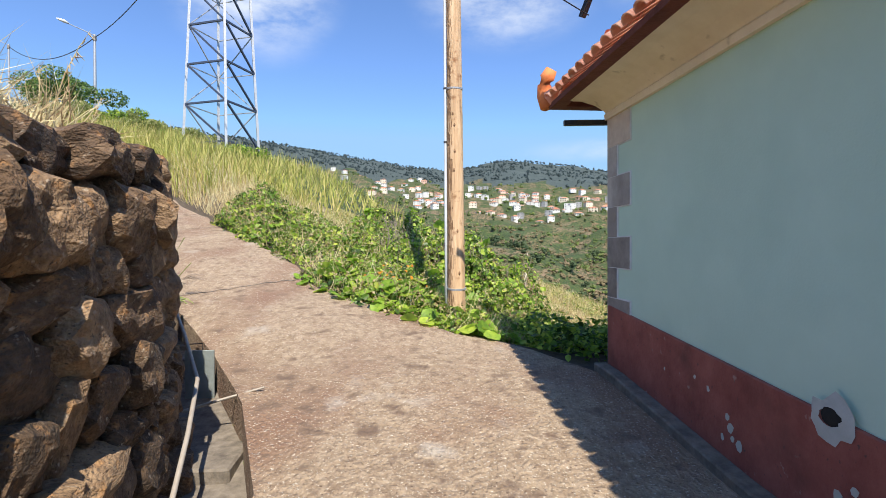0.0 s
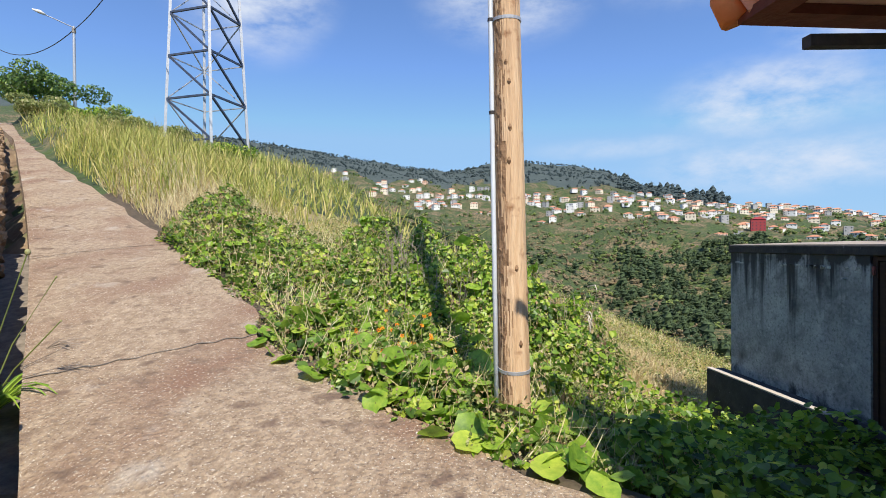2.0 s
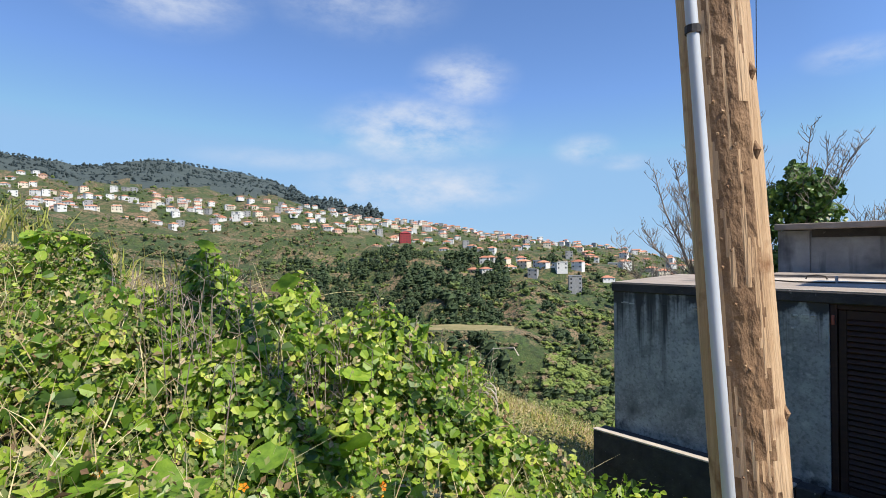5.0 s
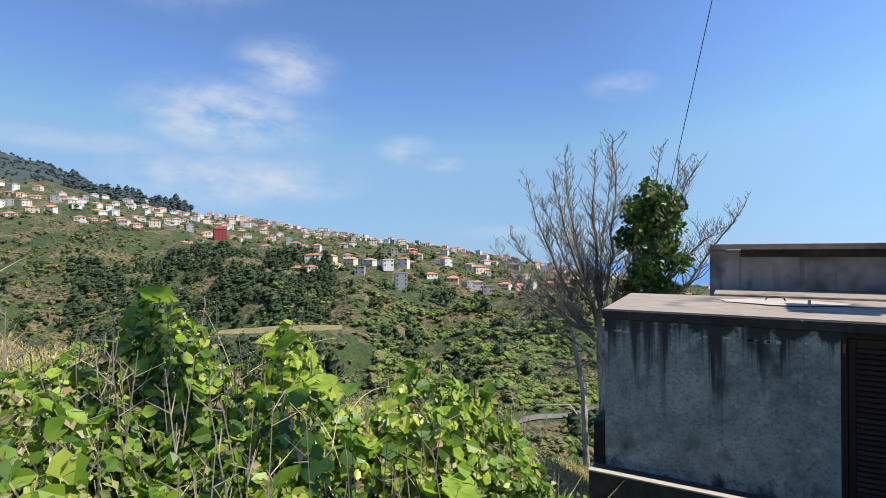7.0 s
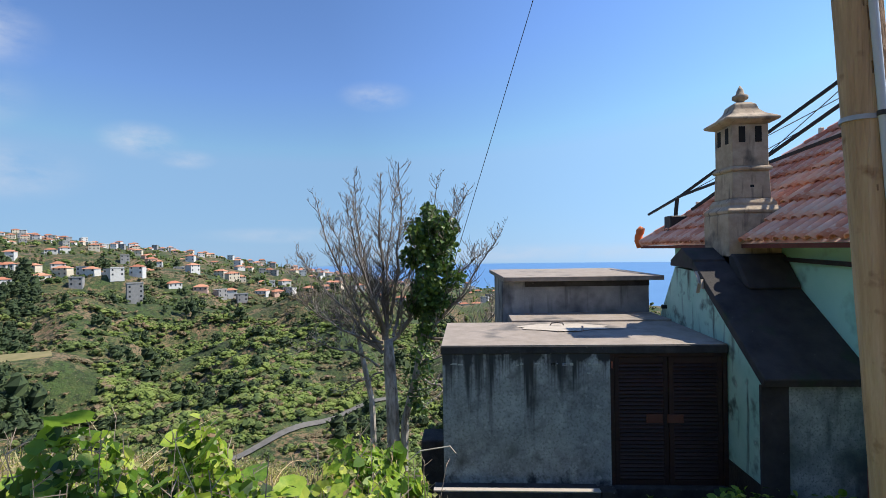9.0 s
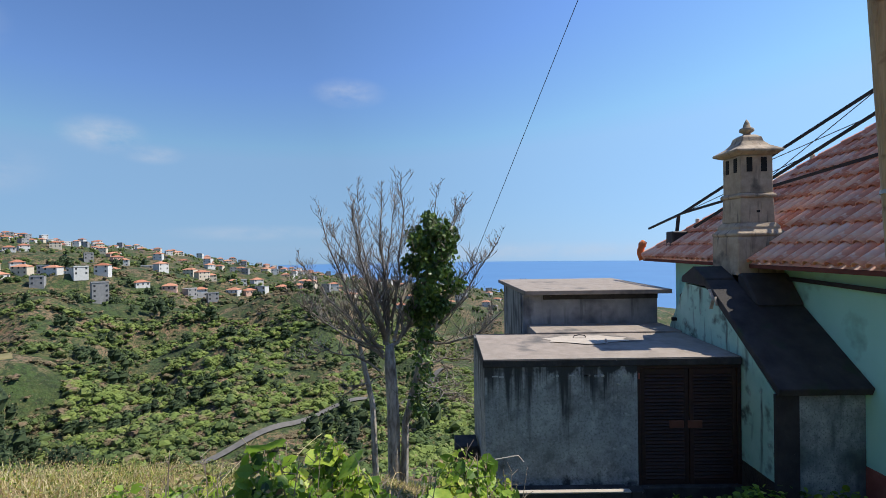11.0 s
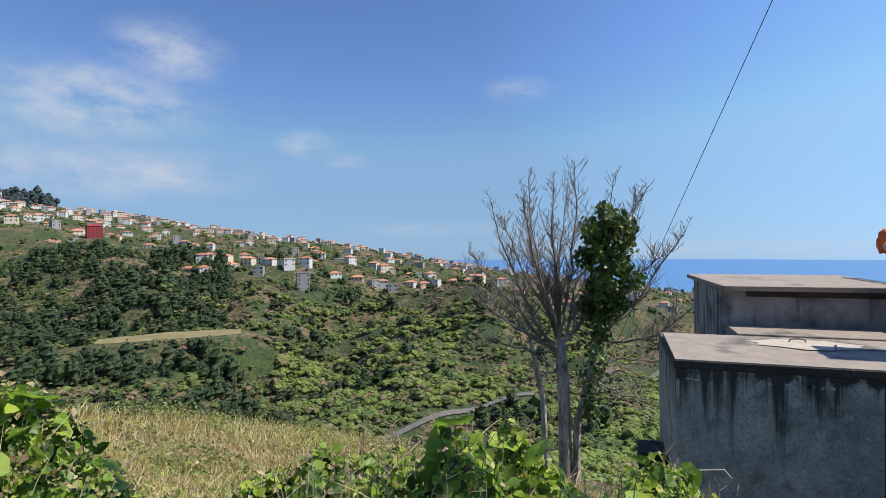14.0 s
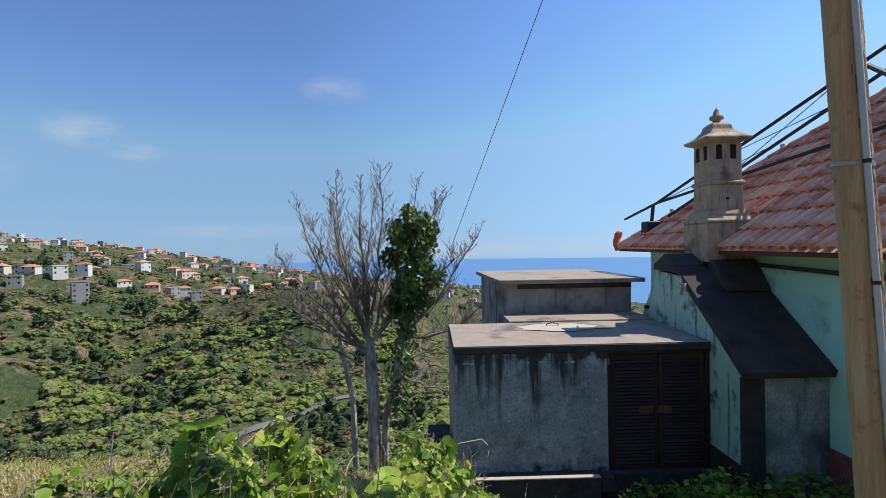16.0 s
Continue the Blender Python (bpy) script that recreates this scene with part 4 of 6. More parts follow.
def build_chimney():
    C = thing("chimney", "tapered ornate plastered chimney with a cap and finial, weathered cream", "chimney")
    cx, cy = 4.95, 4.70

    def stage(name, rows, m=M["chimney"], label=""):
        bm = bmesh.new()
        rings = []
        for h, z in rows:
            rings.append([bm.verts.new((cx + sx * h, cy + sy * h, z)) for sx, sy in ((-1, -1), (1, -1), (1, 1), (-1, 1))])
        for a, b in zip(rings, rings[1:]):
            for k in range(4):
                bm.faces.new((a[k], a[(k + 1) % 4], b[(k + 1) % 4], b[k]))
        bm.faces.new(rings[0][::-1]), bm.faces.new(rings[-1])
        bmesh.ops.bevel(bm, geom=list(bm.edges), offset=.008, segments=1, affect='EDGES')
        return part(name, bm, m, C, label)
    stage("base", [(.35, 2.2), (.35, 3.42), (.34, 3.46)])
    stage("moulding", [(.35, 3.46), (.36, 3.50), (.30, 3.56), (.30, 3.60), (.26, 3.66)])
    stage("shaft", [(.25, 3.66), (.24, 4.02)])
    stage("band", [(.25, 4.02), (.27, 4.04), (.27, 4.06), (.25, 4.09)])
    stage("shaft", [(.235, 4.09), (.235, 4.64)])
    stage("cap", [(.24, 4.64), (.34, 4.685), (.345, 4.715), (.22, 4.79), (.16, 4.86), (.14, 4.93), (.09, 4.97)], label="flared cap of worn plaster")
    bm = bmesh.new()
    tube([(cx, cy, 4.95), (cx, cy, 5.0), (cx, cy, 5.03), (cx, cy, 5.07), (cx, cy, 5.09), (cx, cy, 5.15), (cx, cy, 5.21)], [.055, .05, .10, .10, .055, .04, .008], 10, bm)
    part("finial", bm, M["chimney"], C, "turned pointed finial", True)
    # flue openings are black boxes: soot and inner shade in one colour
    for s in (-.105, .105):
        part("flue_opening", box(cx - .243, cy + s - .042, 4.40, cx - .2, cy + s + .042, 4.61, .004), M["soot_shade"], C)
        part("flue_opening", box(cx + s - .042, cy + .2, 4.40, cx + s + .042, cy + .243, 4.61, .004), M["soot_shade"], C)
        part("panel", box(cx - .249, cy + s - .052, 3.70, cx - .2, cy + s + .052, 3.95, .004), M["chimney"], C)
    part("soot_patch", box(cx - .246, cy - .04, 3.72, cx - .2, cy + .02, 3.84, .004), M["soot_shade"], C)
    return C


build_chimney()


def build_oven():
    O = thing("outdoor_oven", "lean-to bread oven with teal side and steep dark slab roof", "oven")
    y0, y1 = 4.39, 5.43
    part("side_wall", prism([(3.22, -.9), (3.22, 1.60), (4.70, 2.70), (5.40, 2.74), (5.98, 2.0), (5.98, -.9)], "y", y1 - .14, y1), M["teal_old"], O, "mildewed pale-teal gable wall")
    part("end_wall", box(3.20, y0, -.9, 3.34, y1 - .14, 1.60, .01), M["oven_wall"], O, "mouldy grey-teal end wall")
    # red plinth given a blackish colour for deep shade as well as dirt
    part("plinth", box(3.215, y1 - .13, -.9, 5.9, y1 + .012, .55), M["stone_shade_dirt"], O, "foot of the wall, dark with dirt and painted shade")
    part("corner_post", box(3.185, y1 - .26, -.9, 3.235, y1 + .016, 1.60, .006), M["slate"], O, "black stained corner strip")
    ang = math.atan2(2.78 - 1.66, 4.73 - 3.14)
    dx, dz = math.cos(ang), math.sin(ang)
    part("roof_slab", prism([(3.10, 1.60), (4.72, 2.75), (4.68, 2.84), (3.06, 1.69)], "y", y0 - .0, y1 + .05, .01), M["slate"], O, "steep black cement slab")
    part("roof_slab", prism([(4.70, 2.74), (5.45, 2.76), (5.43, 2.85), (5.05, 3.02), (4.70, 2.86)], "y", y0 + .0, y1 + .05, .01), M["slate"], O)
    part("roof_slab", prism([(5.45, 2.78), (6.05, 2.5), (6.05, 2.42), (5.45, 2.72)], "y", y0, y1 - .2, .006), M["slate"], O)
    # flared soot-blackened neck under the chimney
    part("neck", prism([(4.15, 2.50), (4.5, 2.93), (5.3, 2.93), (5.34, 2.85)], "y", y0, y1 - .38, .03), M["slate"], O, "soot-stained plaster neck below the chimney")
    rnd = random.Random(2)
    for i, (x, l) in enumerate(((4.42, .30), (4.36, .24), (4.52, .26))):
        part("lath", bar((x, y1 + .062, 2.56 - .06 * i), (x + .12 - .1 * i, y1 + .07, 2.56 + l * .5 - .06 * i), .045, .012), M["roof_pale"], O, "broken pale lath")
    part("pipe_stub", tube([(5.75, y1 - .02, 2.12), (5.75, y1 + .07, 2.12)], .03, 8), M["soot_shade"], O)
    part("lip", box(3.19, y0, 1.585, 3.36, y1 - .28, 1.63, .015), M["mortar"], O, "crumbling pale mortar lip")


build_oven()


def build_shed():
    S = thing("shed", "low stained concrete shed with flat slab roof and brown louvred doors", "shed")
    xf, xb, ya, yb = 3.87, 5.5, 5.44, 8.76
    part("front_wall", box(xf, 6.79, .2, xf + .15, yb, 1.80), M["old_concrete"], S, "grey wall with black rain streaks")
    part("side_wall", box(xf + .15, yb - .15, -1.4, xb + .9, yb, 1.80), M["old_concrete"], S)
    part("back_wall", box(xb + .75, ya, -1.4, xb + .9, yb - .15, 1.80), M["old_concrete"], S)
    part("footing", box(xf - .03, 5.44, -1.4, xf + .15, yb + .01, .24, .02), M["black_concrete"], S)
    part("roof_slab", box(xf - .015, ya, 1.795, xb + .02, yb + .02, 1.893, .010), M["black_concrete"], S, "black concrete slab edge")
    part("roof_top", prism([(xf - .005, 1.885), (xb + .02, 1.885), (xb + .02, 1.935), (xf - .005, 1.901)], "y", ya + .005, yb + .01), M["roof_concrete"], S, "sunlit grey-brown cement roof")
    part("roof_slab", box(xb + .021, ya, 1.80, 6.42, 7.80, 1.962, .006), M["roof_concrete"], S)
    # crumbled ridge of plaster below the slab
    rnd = random.Random(4)
    for i in range(26):
        y = rnd.uniform(6.85, 8.72)
        w = rnd.uniform(.02, .07)
        part("flake", box(xf - .008, y, 1.665 + rnd.uniform(-.012, .012), xf + .02, y + w, 1.680 + rnd.uniform(0, .012), .003), M["mortar"] if rnd.random() < .3 else M["old_concrete"], S)
    # pale repair patch, lifting ring and bolt on the roof
    bm = bmesh.new()
    vs = [bm.verts.new((5.05 + .34 * math.cos(k * .42) * (1 + .15 * math.sin(k * 1.9)), 7.12 + .62 * math.sin(k * .42) * (1 + .12 * math.sin(k * 2.7)), 1.932)) for k in range(15)]
    bm.faces.new(vs)
    part("patch", bm, M["roof_pale"], S, "pale cement repair patch")
    part("ring", tube([(5.2, 7.28, 1.92), (5.2, 7.26, 1.965), (5.2, 7.18, 1.975), (5.2, 7.10, 1.965), (5.2, 7.08, 1.92)], .009, 6), M["steel_dark"], S)
    part("bolt", tube([(4.75, 6.915, 1.9), (4.75, 6.915, 1.99)], .014, 6), M["galvanised"], S)
    # door frame, two louvred leaves
    part("door_frame", box(xf + .02, 6.74, .2, xf + .12, 6.79, 1.80, .004), M["brown_wood"], S)
    part("door_frame", box(xf + .02, 5.44, 1.75, xf + .12, 6.74, 1.795, .004), M["brown_wood"], S)
    part("door_frame", box(xf + .02, 5.44, .2, xf + .12, 5.49, 1.75, .004), M["brown_wood"], S)
    slat = bpy.data.meshes.new("slat")
    bm = box(-.012, 0, -.022, .012, 1, .022, .003)
    bmesh.ops.rotate(bm, verts=bm.verts, cent=(0, 0, 0), matrix=Matrix.Rotation(radians(38), 3, 'Y'))
    bm.to_mesh(slat)
    bm.free()
    slat.materials.append(M["brown_wood"])
    for y0, y1 in ((5.495, 6.105), (6.115, 6.735)):
        # near-black backing sheet: shade between the slats put into its colour
        leaf = part("door", box(xf + .075, y0, .22, xf + .085, y1, 1.745), M["soot_shade"], S, "dark-brown louvred wooden door leaf, closed")
        for a, b, c, d in ((y0, y0 + .055, .22, 1.745), (y1 - .055, y1, .22, 1.745), (y0 + .055, y1 - .055, .22, .30), (y0 + .055, y1 - .055, 1.67, 1.745)):
            part("stile", box(xf + .035, a, c, xf + .075, b, d, .004), M["brown_wood"], leaf)
        for i in range(30):
            z = .325 + i * .0455
            if z > 1.66:
                break
            ob = new("slat", slat)
            ob.parent = leaf
            ob.matrix_world = pose(xf + .052, y0 + .055, z) @ Matrix.Diagonal((1, y1 - y0 - .11, 1, 1))
        yc = 6.20 if y0 > 6 else 5.96
        part("plate", box(xf + .03, yc - .02, .97, xf + .045, yc + .17, 1.07, .004), M["brown_plate"], leaf)
    part("hinge", box(xf + .0, 6.755, 1.62, xf + .03, 6.775, 1.70, .003), M["red_plinth"], S)
    part("nail", tube([(xf, 7.048, 1.568), (xf - .05, 7.04, 1.575)], .010, 6), M["mortar"], S)
    # ledge along the foot
    L = thing("concrete_ledge", "low black concrete ledge before the shed, sunlit edge painted pale", "ledge")
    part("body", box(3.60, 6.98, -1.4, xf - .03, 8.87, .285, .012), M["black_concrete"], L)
    # strip outside the shed's shadow: sunlight put into a paler colour
    part("top", box(3.60, 6.98, .283, 3.68, 8.87, .302, .004), M["roof_pale"], L, "pale cement edge painted as a sunlit strip")
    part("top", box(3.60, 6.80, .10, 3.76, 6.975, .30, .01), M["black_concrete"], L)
    P = thing("concrete_block", "black-stained concrete block beside the shed's corner", "block")
    part("block", box(4.95, 8.79, -1.4, 5.45, 9.14, .36, .015), M["black_concrete"], P)
    # higher shed behind
    T = thing("rear_shed", "taller grey concrete store with thin flat slab roof", "shed")
    part("wall", box(6.43, 5.46, -1.5, 6.6, 7.86, 2.49), M["grey_wall"], T)
    part("wall", box(6.6, 7.70, -1.5, 9.2, 7.88, 2.49), M["grey_wall"], T)
    part("pilaster", box(6.40, 7.52, -1.5, 6.44, 7.87, 2.49, .004), M["grey_wall"], T)
    part("roof_slab", prism([(6.22, 5.28), (6.22, 7.86), (9.45, 7.98), (9.45, 5.28)], "z", 2.50, 2.575, .006), M["roof_concrete"], T, "thin sunlit cement roof slab")
    part("beam", box(6.40, 5.46, 2.40, 6.45, 7.5, 2.50, .004), M["black_concrete"], T)


build_shed()


# ---- utility pole ----
def build_pole():
    P = thing("utility_pole", "tall light-brown wooden utility pole with rough bark scars on one side", "utility pole")
    ax = lambda z: Vector((.445, 6.22 + .065 * (z - .8), z))
    rnd = random.Random(8)
    bm = bmesh.new()
    rings = []
    zs = np.arange(-.3, 10.4, .03)
    for z in zs:
        r = .119 - .0040 * z
        ring = []
        for k in range(88):
            a = 2 * math.pi * k / 88
            q = 1 + .025 * noise.noise(Vector((math.cos(a) * 2, math.sin(a) * 2, z * .8))) + .02 * noise.noise(Vector((math.cos(a) * 6, math.sin(a) * 6, z * 4)))
            ring.append(bm.verts.new(ax(z) + Vector((math.cos(a), math.sin(a), 0)) * r * q))
        rings.append(ring)
    for i, (a, b) in enumerate(zip(rings, rings[1:])):
        for k in range(88):
            f = bm.faces.new((a[k], a[(k + 1) % 88], b[(k + 1) % 88], b[k]))
            mid = (k + .5) / 88 * 360
            rag = 22 * noise.noise(Vector((k * .17, i * .06, 3))) + 30 * noise.noise(Vector((k * .8, i * .22, 9)))
            f.material_index = 1 if 178 < mid + rag < 236 and noise.noise(Vector((k * .4, i * .10, 1))) > -.2 else 0
    bm.faces.new(rings[-1])
    part("shaft", bm, [M["pole_wood"], M["pole_rough"]], P, smooth=True)
    # knots and chipped bark stubs
    for i in range(85):
        z, a = rnd.uniform(.9, 5.2), radians(rnd.uniform(185, 236))
        r = .119 - .0040 * z
        p = ax(z) + Vector((math.cos(a), math.sin(a), 0)) * (r - .004)
        s = rnd.uniform(.004, .009)
        part("bark_scar", tube([p, p + Vector((math.cos(a), math.sin(a), -.3)) * s * 1.0], [s, s * .4], 5), M["pole_rough"] if i % 4 else M["pole_wood"], P)
    for z, a in ((2.80, 262), (2.55, 255), (1.75, 275), (3.3, 250), (1.2, 285), (3.15, 262)):
        a = radians(a)
        p = ax(z) + Vector((math.cos(a), math.sin(a), 0)) * (.119 - .0040 * z - .020)
        part("knot", tube([p + Vector((0, 0, .05)), p + Vector((math.cos(a), math.sin(a), 0)) * .018, p - Vector((0, 0, .07))], [.006, .016, .004], 7), M["pole_rough"], P)
    for z in (1.0, 3.66):
        c = ax(z)
        part("band", tube([c + Vector((0, .002, -.012)), c + Vector((0, 0, .012))], .123 - .0040 * z + .004, 24), M["galvanised"], P, "thin galvanised strap")
    w = lambda z: ax(z) + Vector((-.122 + .0040 * z - .016, .015, 0))
    part("conduit", tube([w(.4), w(2.0), w(4.0), w(6.0), w(8.0)], .019, 10), M["pvc"], P, "pale blue-grey plastic conduit", True)
    for z in (2.94, 3.67):
        part("clip", tube([w(z) - Vector((0, 0, .012)), w(z) + Vector((0, 0, .012))], .024, 10), M["steel_dark"], P)
    return ax(9.9)


pole_top = build_pole()


# ---- planting near the path ----
# humps of growth: x, y, height, spread
HUMPS = [(.75, 9.95, 1.28, .55), (1.0, 9.0, 1.40, .65), (-.35, 10.5, .95, .5), (.0, 10.15, 1.28, .45), (.0, 9.3, 1.12, .6), (.5, 11.0, .98, .75), (.15, 7.6, .62, .75), (-.75, 8.2, .42, .55), (.55, 6.6, .42, .5),
         (-1.5, 10.3, .55, .8), (-.75, 9.65, 1.0, .45), (2.05, 9.2, 1.28, .42), (-2.7, 11.2, .55, .8), (-.75, 12.5, 1.15, .5), (1.3, 8.3, .85, .8), (-3.6, 11.9, .6, .7), (1.1, 6.9, .55, .55), (.05, 6.95, .32, .35)]


def growth(x, y):
    h = np.zeros_like(x)
    for hx, hy, a, s in HUMPS:
        h = np.maximum(h, a * np.exp(-((x - hx) ** 2 + (y - hy) ** 2) / (2 * s * s)))
    return h * (1 + .17 * lumpy(x, y, .27, .9)) + .07 * lumpy(x, y, .15, .2) * (h > .1)


def edge_x(y):
    return np.interp(y, EDGE_Y, PATH_R)


def sample_growth(n, x0, x1, y0, y1, least, overhang=.12):
    """Random places within the growth: position, local hump height, outward lean."""
    x, y = rng.uniform(x0, x1, n * 4), rng.uniform(y0, y1, n * 4)
    h = growth(x, y)
    ok = (h > least) & (x > edge_x(y) - overhang - .08 * lumpy(x, y, .3, 2.2)) & (rng.random(n * 4) < np.clip(h * 2.2 + .35, 0, 1) * np.clip(.75 + .7 * lumpy(x, y, .11, 1.4), .12, 1))
    x, y, h = x[ok][:n], y[ok][:n], h[ok][:n]
    d = .05
    gx, gy = (growth(x + d, y) - growth(x - d, y)) / (2 * d), (growth(x, y + d) - growth(x, y - d)) / (2 * d)
    return x, y, h, gx, gy


def leaf_layer(n, area, least, size, spread, depth, template, mat, name, label, category, lift=0.0):
    x, y, h, gx, gy = sample_growth(n, *area, least)
    m = len(x)
    z = height(x, y) + h * (1 - depth * rng.random(m) ** 1.6) + lift * rng.random(m)
    nrm = np.stack([-gx * .8, -gy * .8, np.ones(m)], 1) + rng.normal(0, spread, (m, 3)) + np.array([.05, -.25, 0])
    nrm[:, 2] = np.abs(nrm[:, 2]) + .05
    sz = rng.uniform(size[0], size[1], m) * (.75 + .5 * rng.random(m))
    v, f = scatter(*template, np.stack([x, y, z], 1), nrm, rng.uniform(0, 6.28, m), sz)
    return stuff_mesh(name, v.tolist(), f, mat, label, category)


AREA = (-4.6, 2.6, 5.0, 14.2)
leaf_layer(36000, AREA, .06, (.030, .105), .95, .95, (LEAF_V, LEAF_F), M["vine"], "vine_leaves", "dense bright-green creeping vine foliage", "vines")
leaf_layer(40000, AREA, .04, (.014, .05), .9, .5, (SMALL_V, SMALL_F), M["weed"], "weed_leaves", "small grey-green weed leaves among the vines", "weeds", .10)
leaf_layer(12000, (-.5, 2.0, 8.0, 11.6), .3, (.035, .085), .6, .5, (LEAF_V, LEAF_F), M["vine"], "vine_leaves", "thick sunlit vine leaves on a tall mound", "vines", .05)


leaf_layer(14000, AREA, .05, (.02, .065), 1.0, .6, (SMALL_V, SMALL_F), M["withered"], "withered_leaves", "withered straw-brown leaves caught in the vines", "dead leaves", .08)


def field_weeds(n, mat, lo, hi, size, name, label, k):
    x, y = rng.uniform(-2.5, 9, n * 3), rng.uniform(10, 18.3, n * 3)
    ok = (x > np.interp(y, EDGE_Y, PATH_R) + 1.2) & (np.hypot(x, y - 6) < 12.3) & (lumpy(x, y, .55, k) > .25)
    x, y = x[ok][:n], y[ok][:n]
    z = height(x, y) + rng.uniform(lo, hi, len(x)) * (.4 + .6 * np.clip(lumpy(x, y, .55, k), 0, 1))
    v, f = scatter(SMALL_V, SMALL_F, np.stack([x, y, z], 1), rng.normal(0, .7, (len(x), 3)) + np.array([0, -.1, 1]), rng.uniform(0, 6.28, len(x)), rng.uniform(*size, len(x)))
    stuff_mesh(name, v.tolist(), f, mat, label, "weeds")


field_weeds(20000, M["weed"], .02, .36, (.025, .075), "field_weeds", "low grey-green weeds among the dry grass", .6)
field_weeds(9000, M["vine"], .02, .26, (.02, .05), "field_weeds", "bright green weeds dotted over the slope", 2.4)
field_weeds(9000, M["withered"], .04, .45, (.012, .036), "field_weeds", "brown withered herbs on the slope", 4.1)


def blades(n, xs, ys, hgt, wid, keep, mat, name, label, category, tilt=.28, base=None):
    x, y = rng.uniform(*xs, n), rng.uniform(*ys, n)
    ok = keep(x, y)
    x, y = x[ok], y[ok]
    m = len(x)
    z = height(x, y) - .03 + (base(x, y) if base else 0)
    nrm = np.stack([rng.normal(0, tilt, m), rng.normal(0, tilt, m), np.ones(m)], 1)
    hh = rng.uniform(*hgt, m) * (.7 + .5 * rng.random(m))
    sz = np.stack([rng.uniform(*wid, m), hh * rng.uniform(.5, 2.0, m), hh], 1)
    v, f = scatter(BLADE_V, BLADE_F, np.stack([x, y, z], 1), nrm, rng.uniform(0, 6.28, m), sz)
    return stuff_mesh(name, v.tolist(), f, mat, label, category)


off = lambda x, y, d=.15: x > edge_x(y) + d
blades(5500, (-4.6, 2.2), (5.2, 13.5), (.22, .52), (.005, .011), lambda x, y: off(x, y, .0) & (growth(x, y) > .05), M["dry"], "dry_stalks", "thin straw-coloured dead stalks among the vines", "dry stalks", .5, lambda x, y: growth(x, y) * .7)
blades(62000, (-2.5, 11.5), (8.9, 18.5), (.08, .27), (.008, .018), lambda x, y: off(x, y, 1.4) & (np.hypot(x, y - 6) < 12.5) & (growth(x, y) < .25) & (lumpy(x, y, 1.1, .3) > -1.15), M["dry"], "dry_grass", "pale straw-dry grass on the slope", "dry grass", .45)
blades(33000, (-2.5, 11.5), (8.9, 18.5), (.10, .30), (.010, .02), lambda x, y: off(x, y, 1.0) & (np.hypot(x, y - 6) < 12.5) & (lumpy(x, y, .8, 1.3) > -.6), M["reed"], "green_grass", "patches of green grass in the dry slope", "grass", .5)
blades(9000, (1.6, 4.4), (8.6, 11.2), (.15, .40), (.007, .015), lambda x, y: (growth(x, y) < .3), M["dry"], "dry_grass", "pale straw-dry grass beside the shed", "dry grass", .45)
blades(15000, (-13, -1.5), (14.0, 27.0), (.55, 1.15), (.014, .034), lambda x, y: off(x, y, .25) & (x < edge_x(y) + 3.6 + .18 * (y - 12)), M["reed"], "reeds", "tall yellow-green reed grass along the path", "reeds", .20)
blades(15000, (-8.5, -.5), (11.0, 17.5), (.35, .75), (.006, .014), lambda x, y: off(x, y, .25) & (x < edge_x(y) + 2.6), M["dry"], "dry_grass", "straw-dry grass on the bank by the path", "dry grass", .35)
blades(9000, (-26, 6), (17, 50), (.5, 1.3), (.03, .07), lambda x, y: off(x, y, .4), M["reed"], "reeds", "yellow-green grass on the far bank", "reeds", .3)
blades(15000, (-4.6, -1.75), (-.8, 8.5), (.16, .50), (.004, .011), lambda x, y: x < np.interp(y, PATH_Y, PATH_L) - .92, M["dry"], "dry_grass", "bleached dead grass on top of the stone wall", "dry grass", .8)
blades(6000, (-30, -4), (6, 46), (.3, .9), (.02, .05), lambda x, y: x < np.interp(y, PATH_Y, PATH_L) - .9, M["reed"], "hillside_grass", "grass on the bank above the path", "grass", .4)


def shade_plants():
    m = 7000
    x, y = rng.uniform(1.15, 3.75, m * 2), rng.uniform(4.75, 9.3, m * 2)
    ok = (x > edge_x(y) + .05) & ((y > 4.65)) & ~((x > 3.1) & (y < 5.6)) & ~((x > 3.5) & (y > 6.6))
    x, y = x[ok][:m], y[ok][:m]
    z = height(x, y) + rng.random(len(x)) ** .7 * (.34 + .22 * lumpy(x, y, .5, 1.9))
    nrm = rng.normal(0, .6, (len(x), 3)) + np.array([0, 0, 1])
    v, f = scatter(LEAF_V, LEAF_F, np.stack([x, y, z], 1), nrm, rng.uniform(0, 6.28, len(x)), rng.uniform(.04, .10, len(x)))
    stuff_mesh("shade_weeds", v.tolist(), f, M["vine"], "dark-green weeds in the shade behind the house", "weeds")


shade_plants()


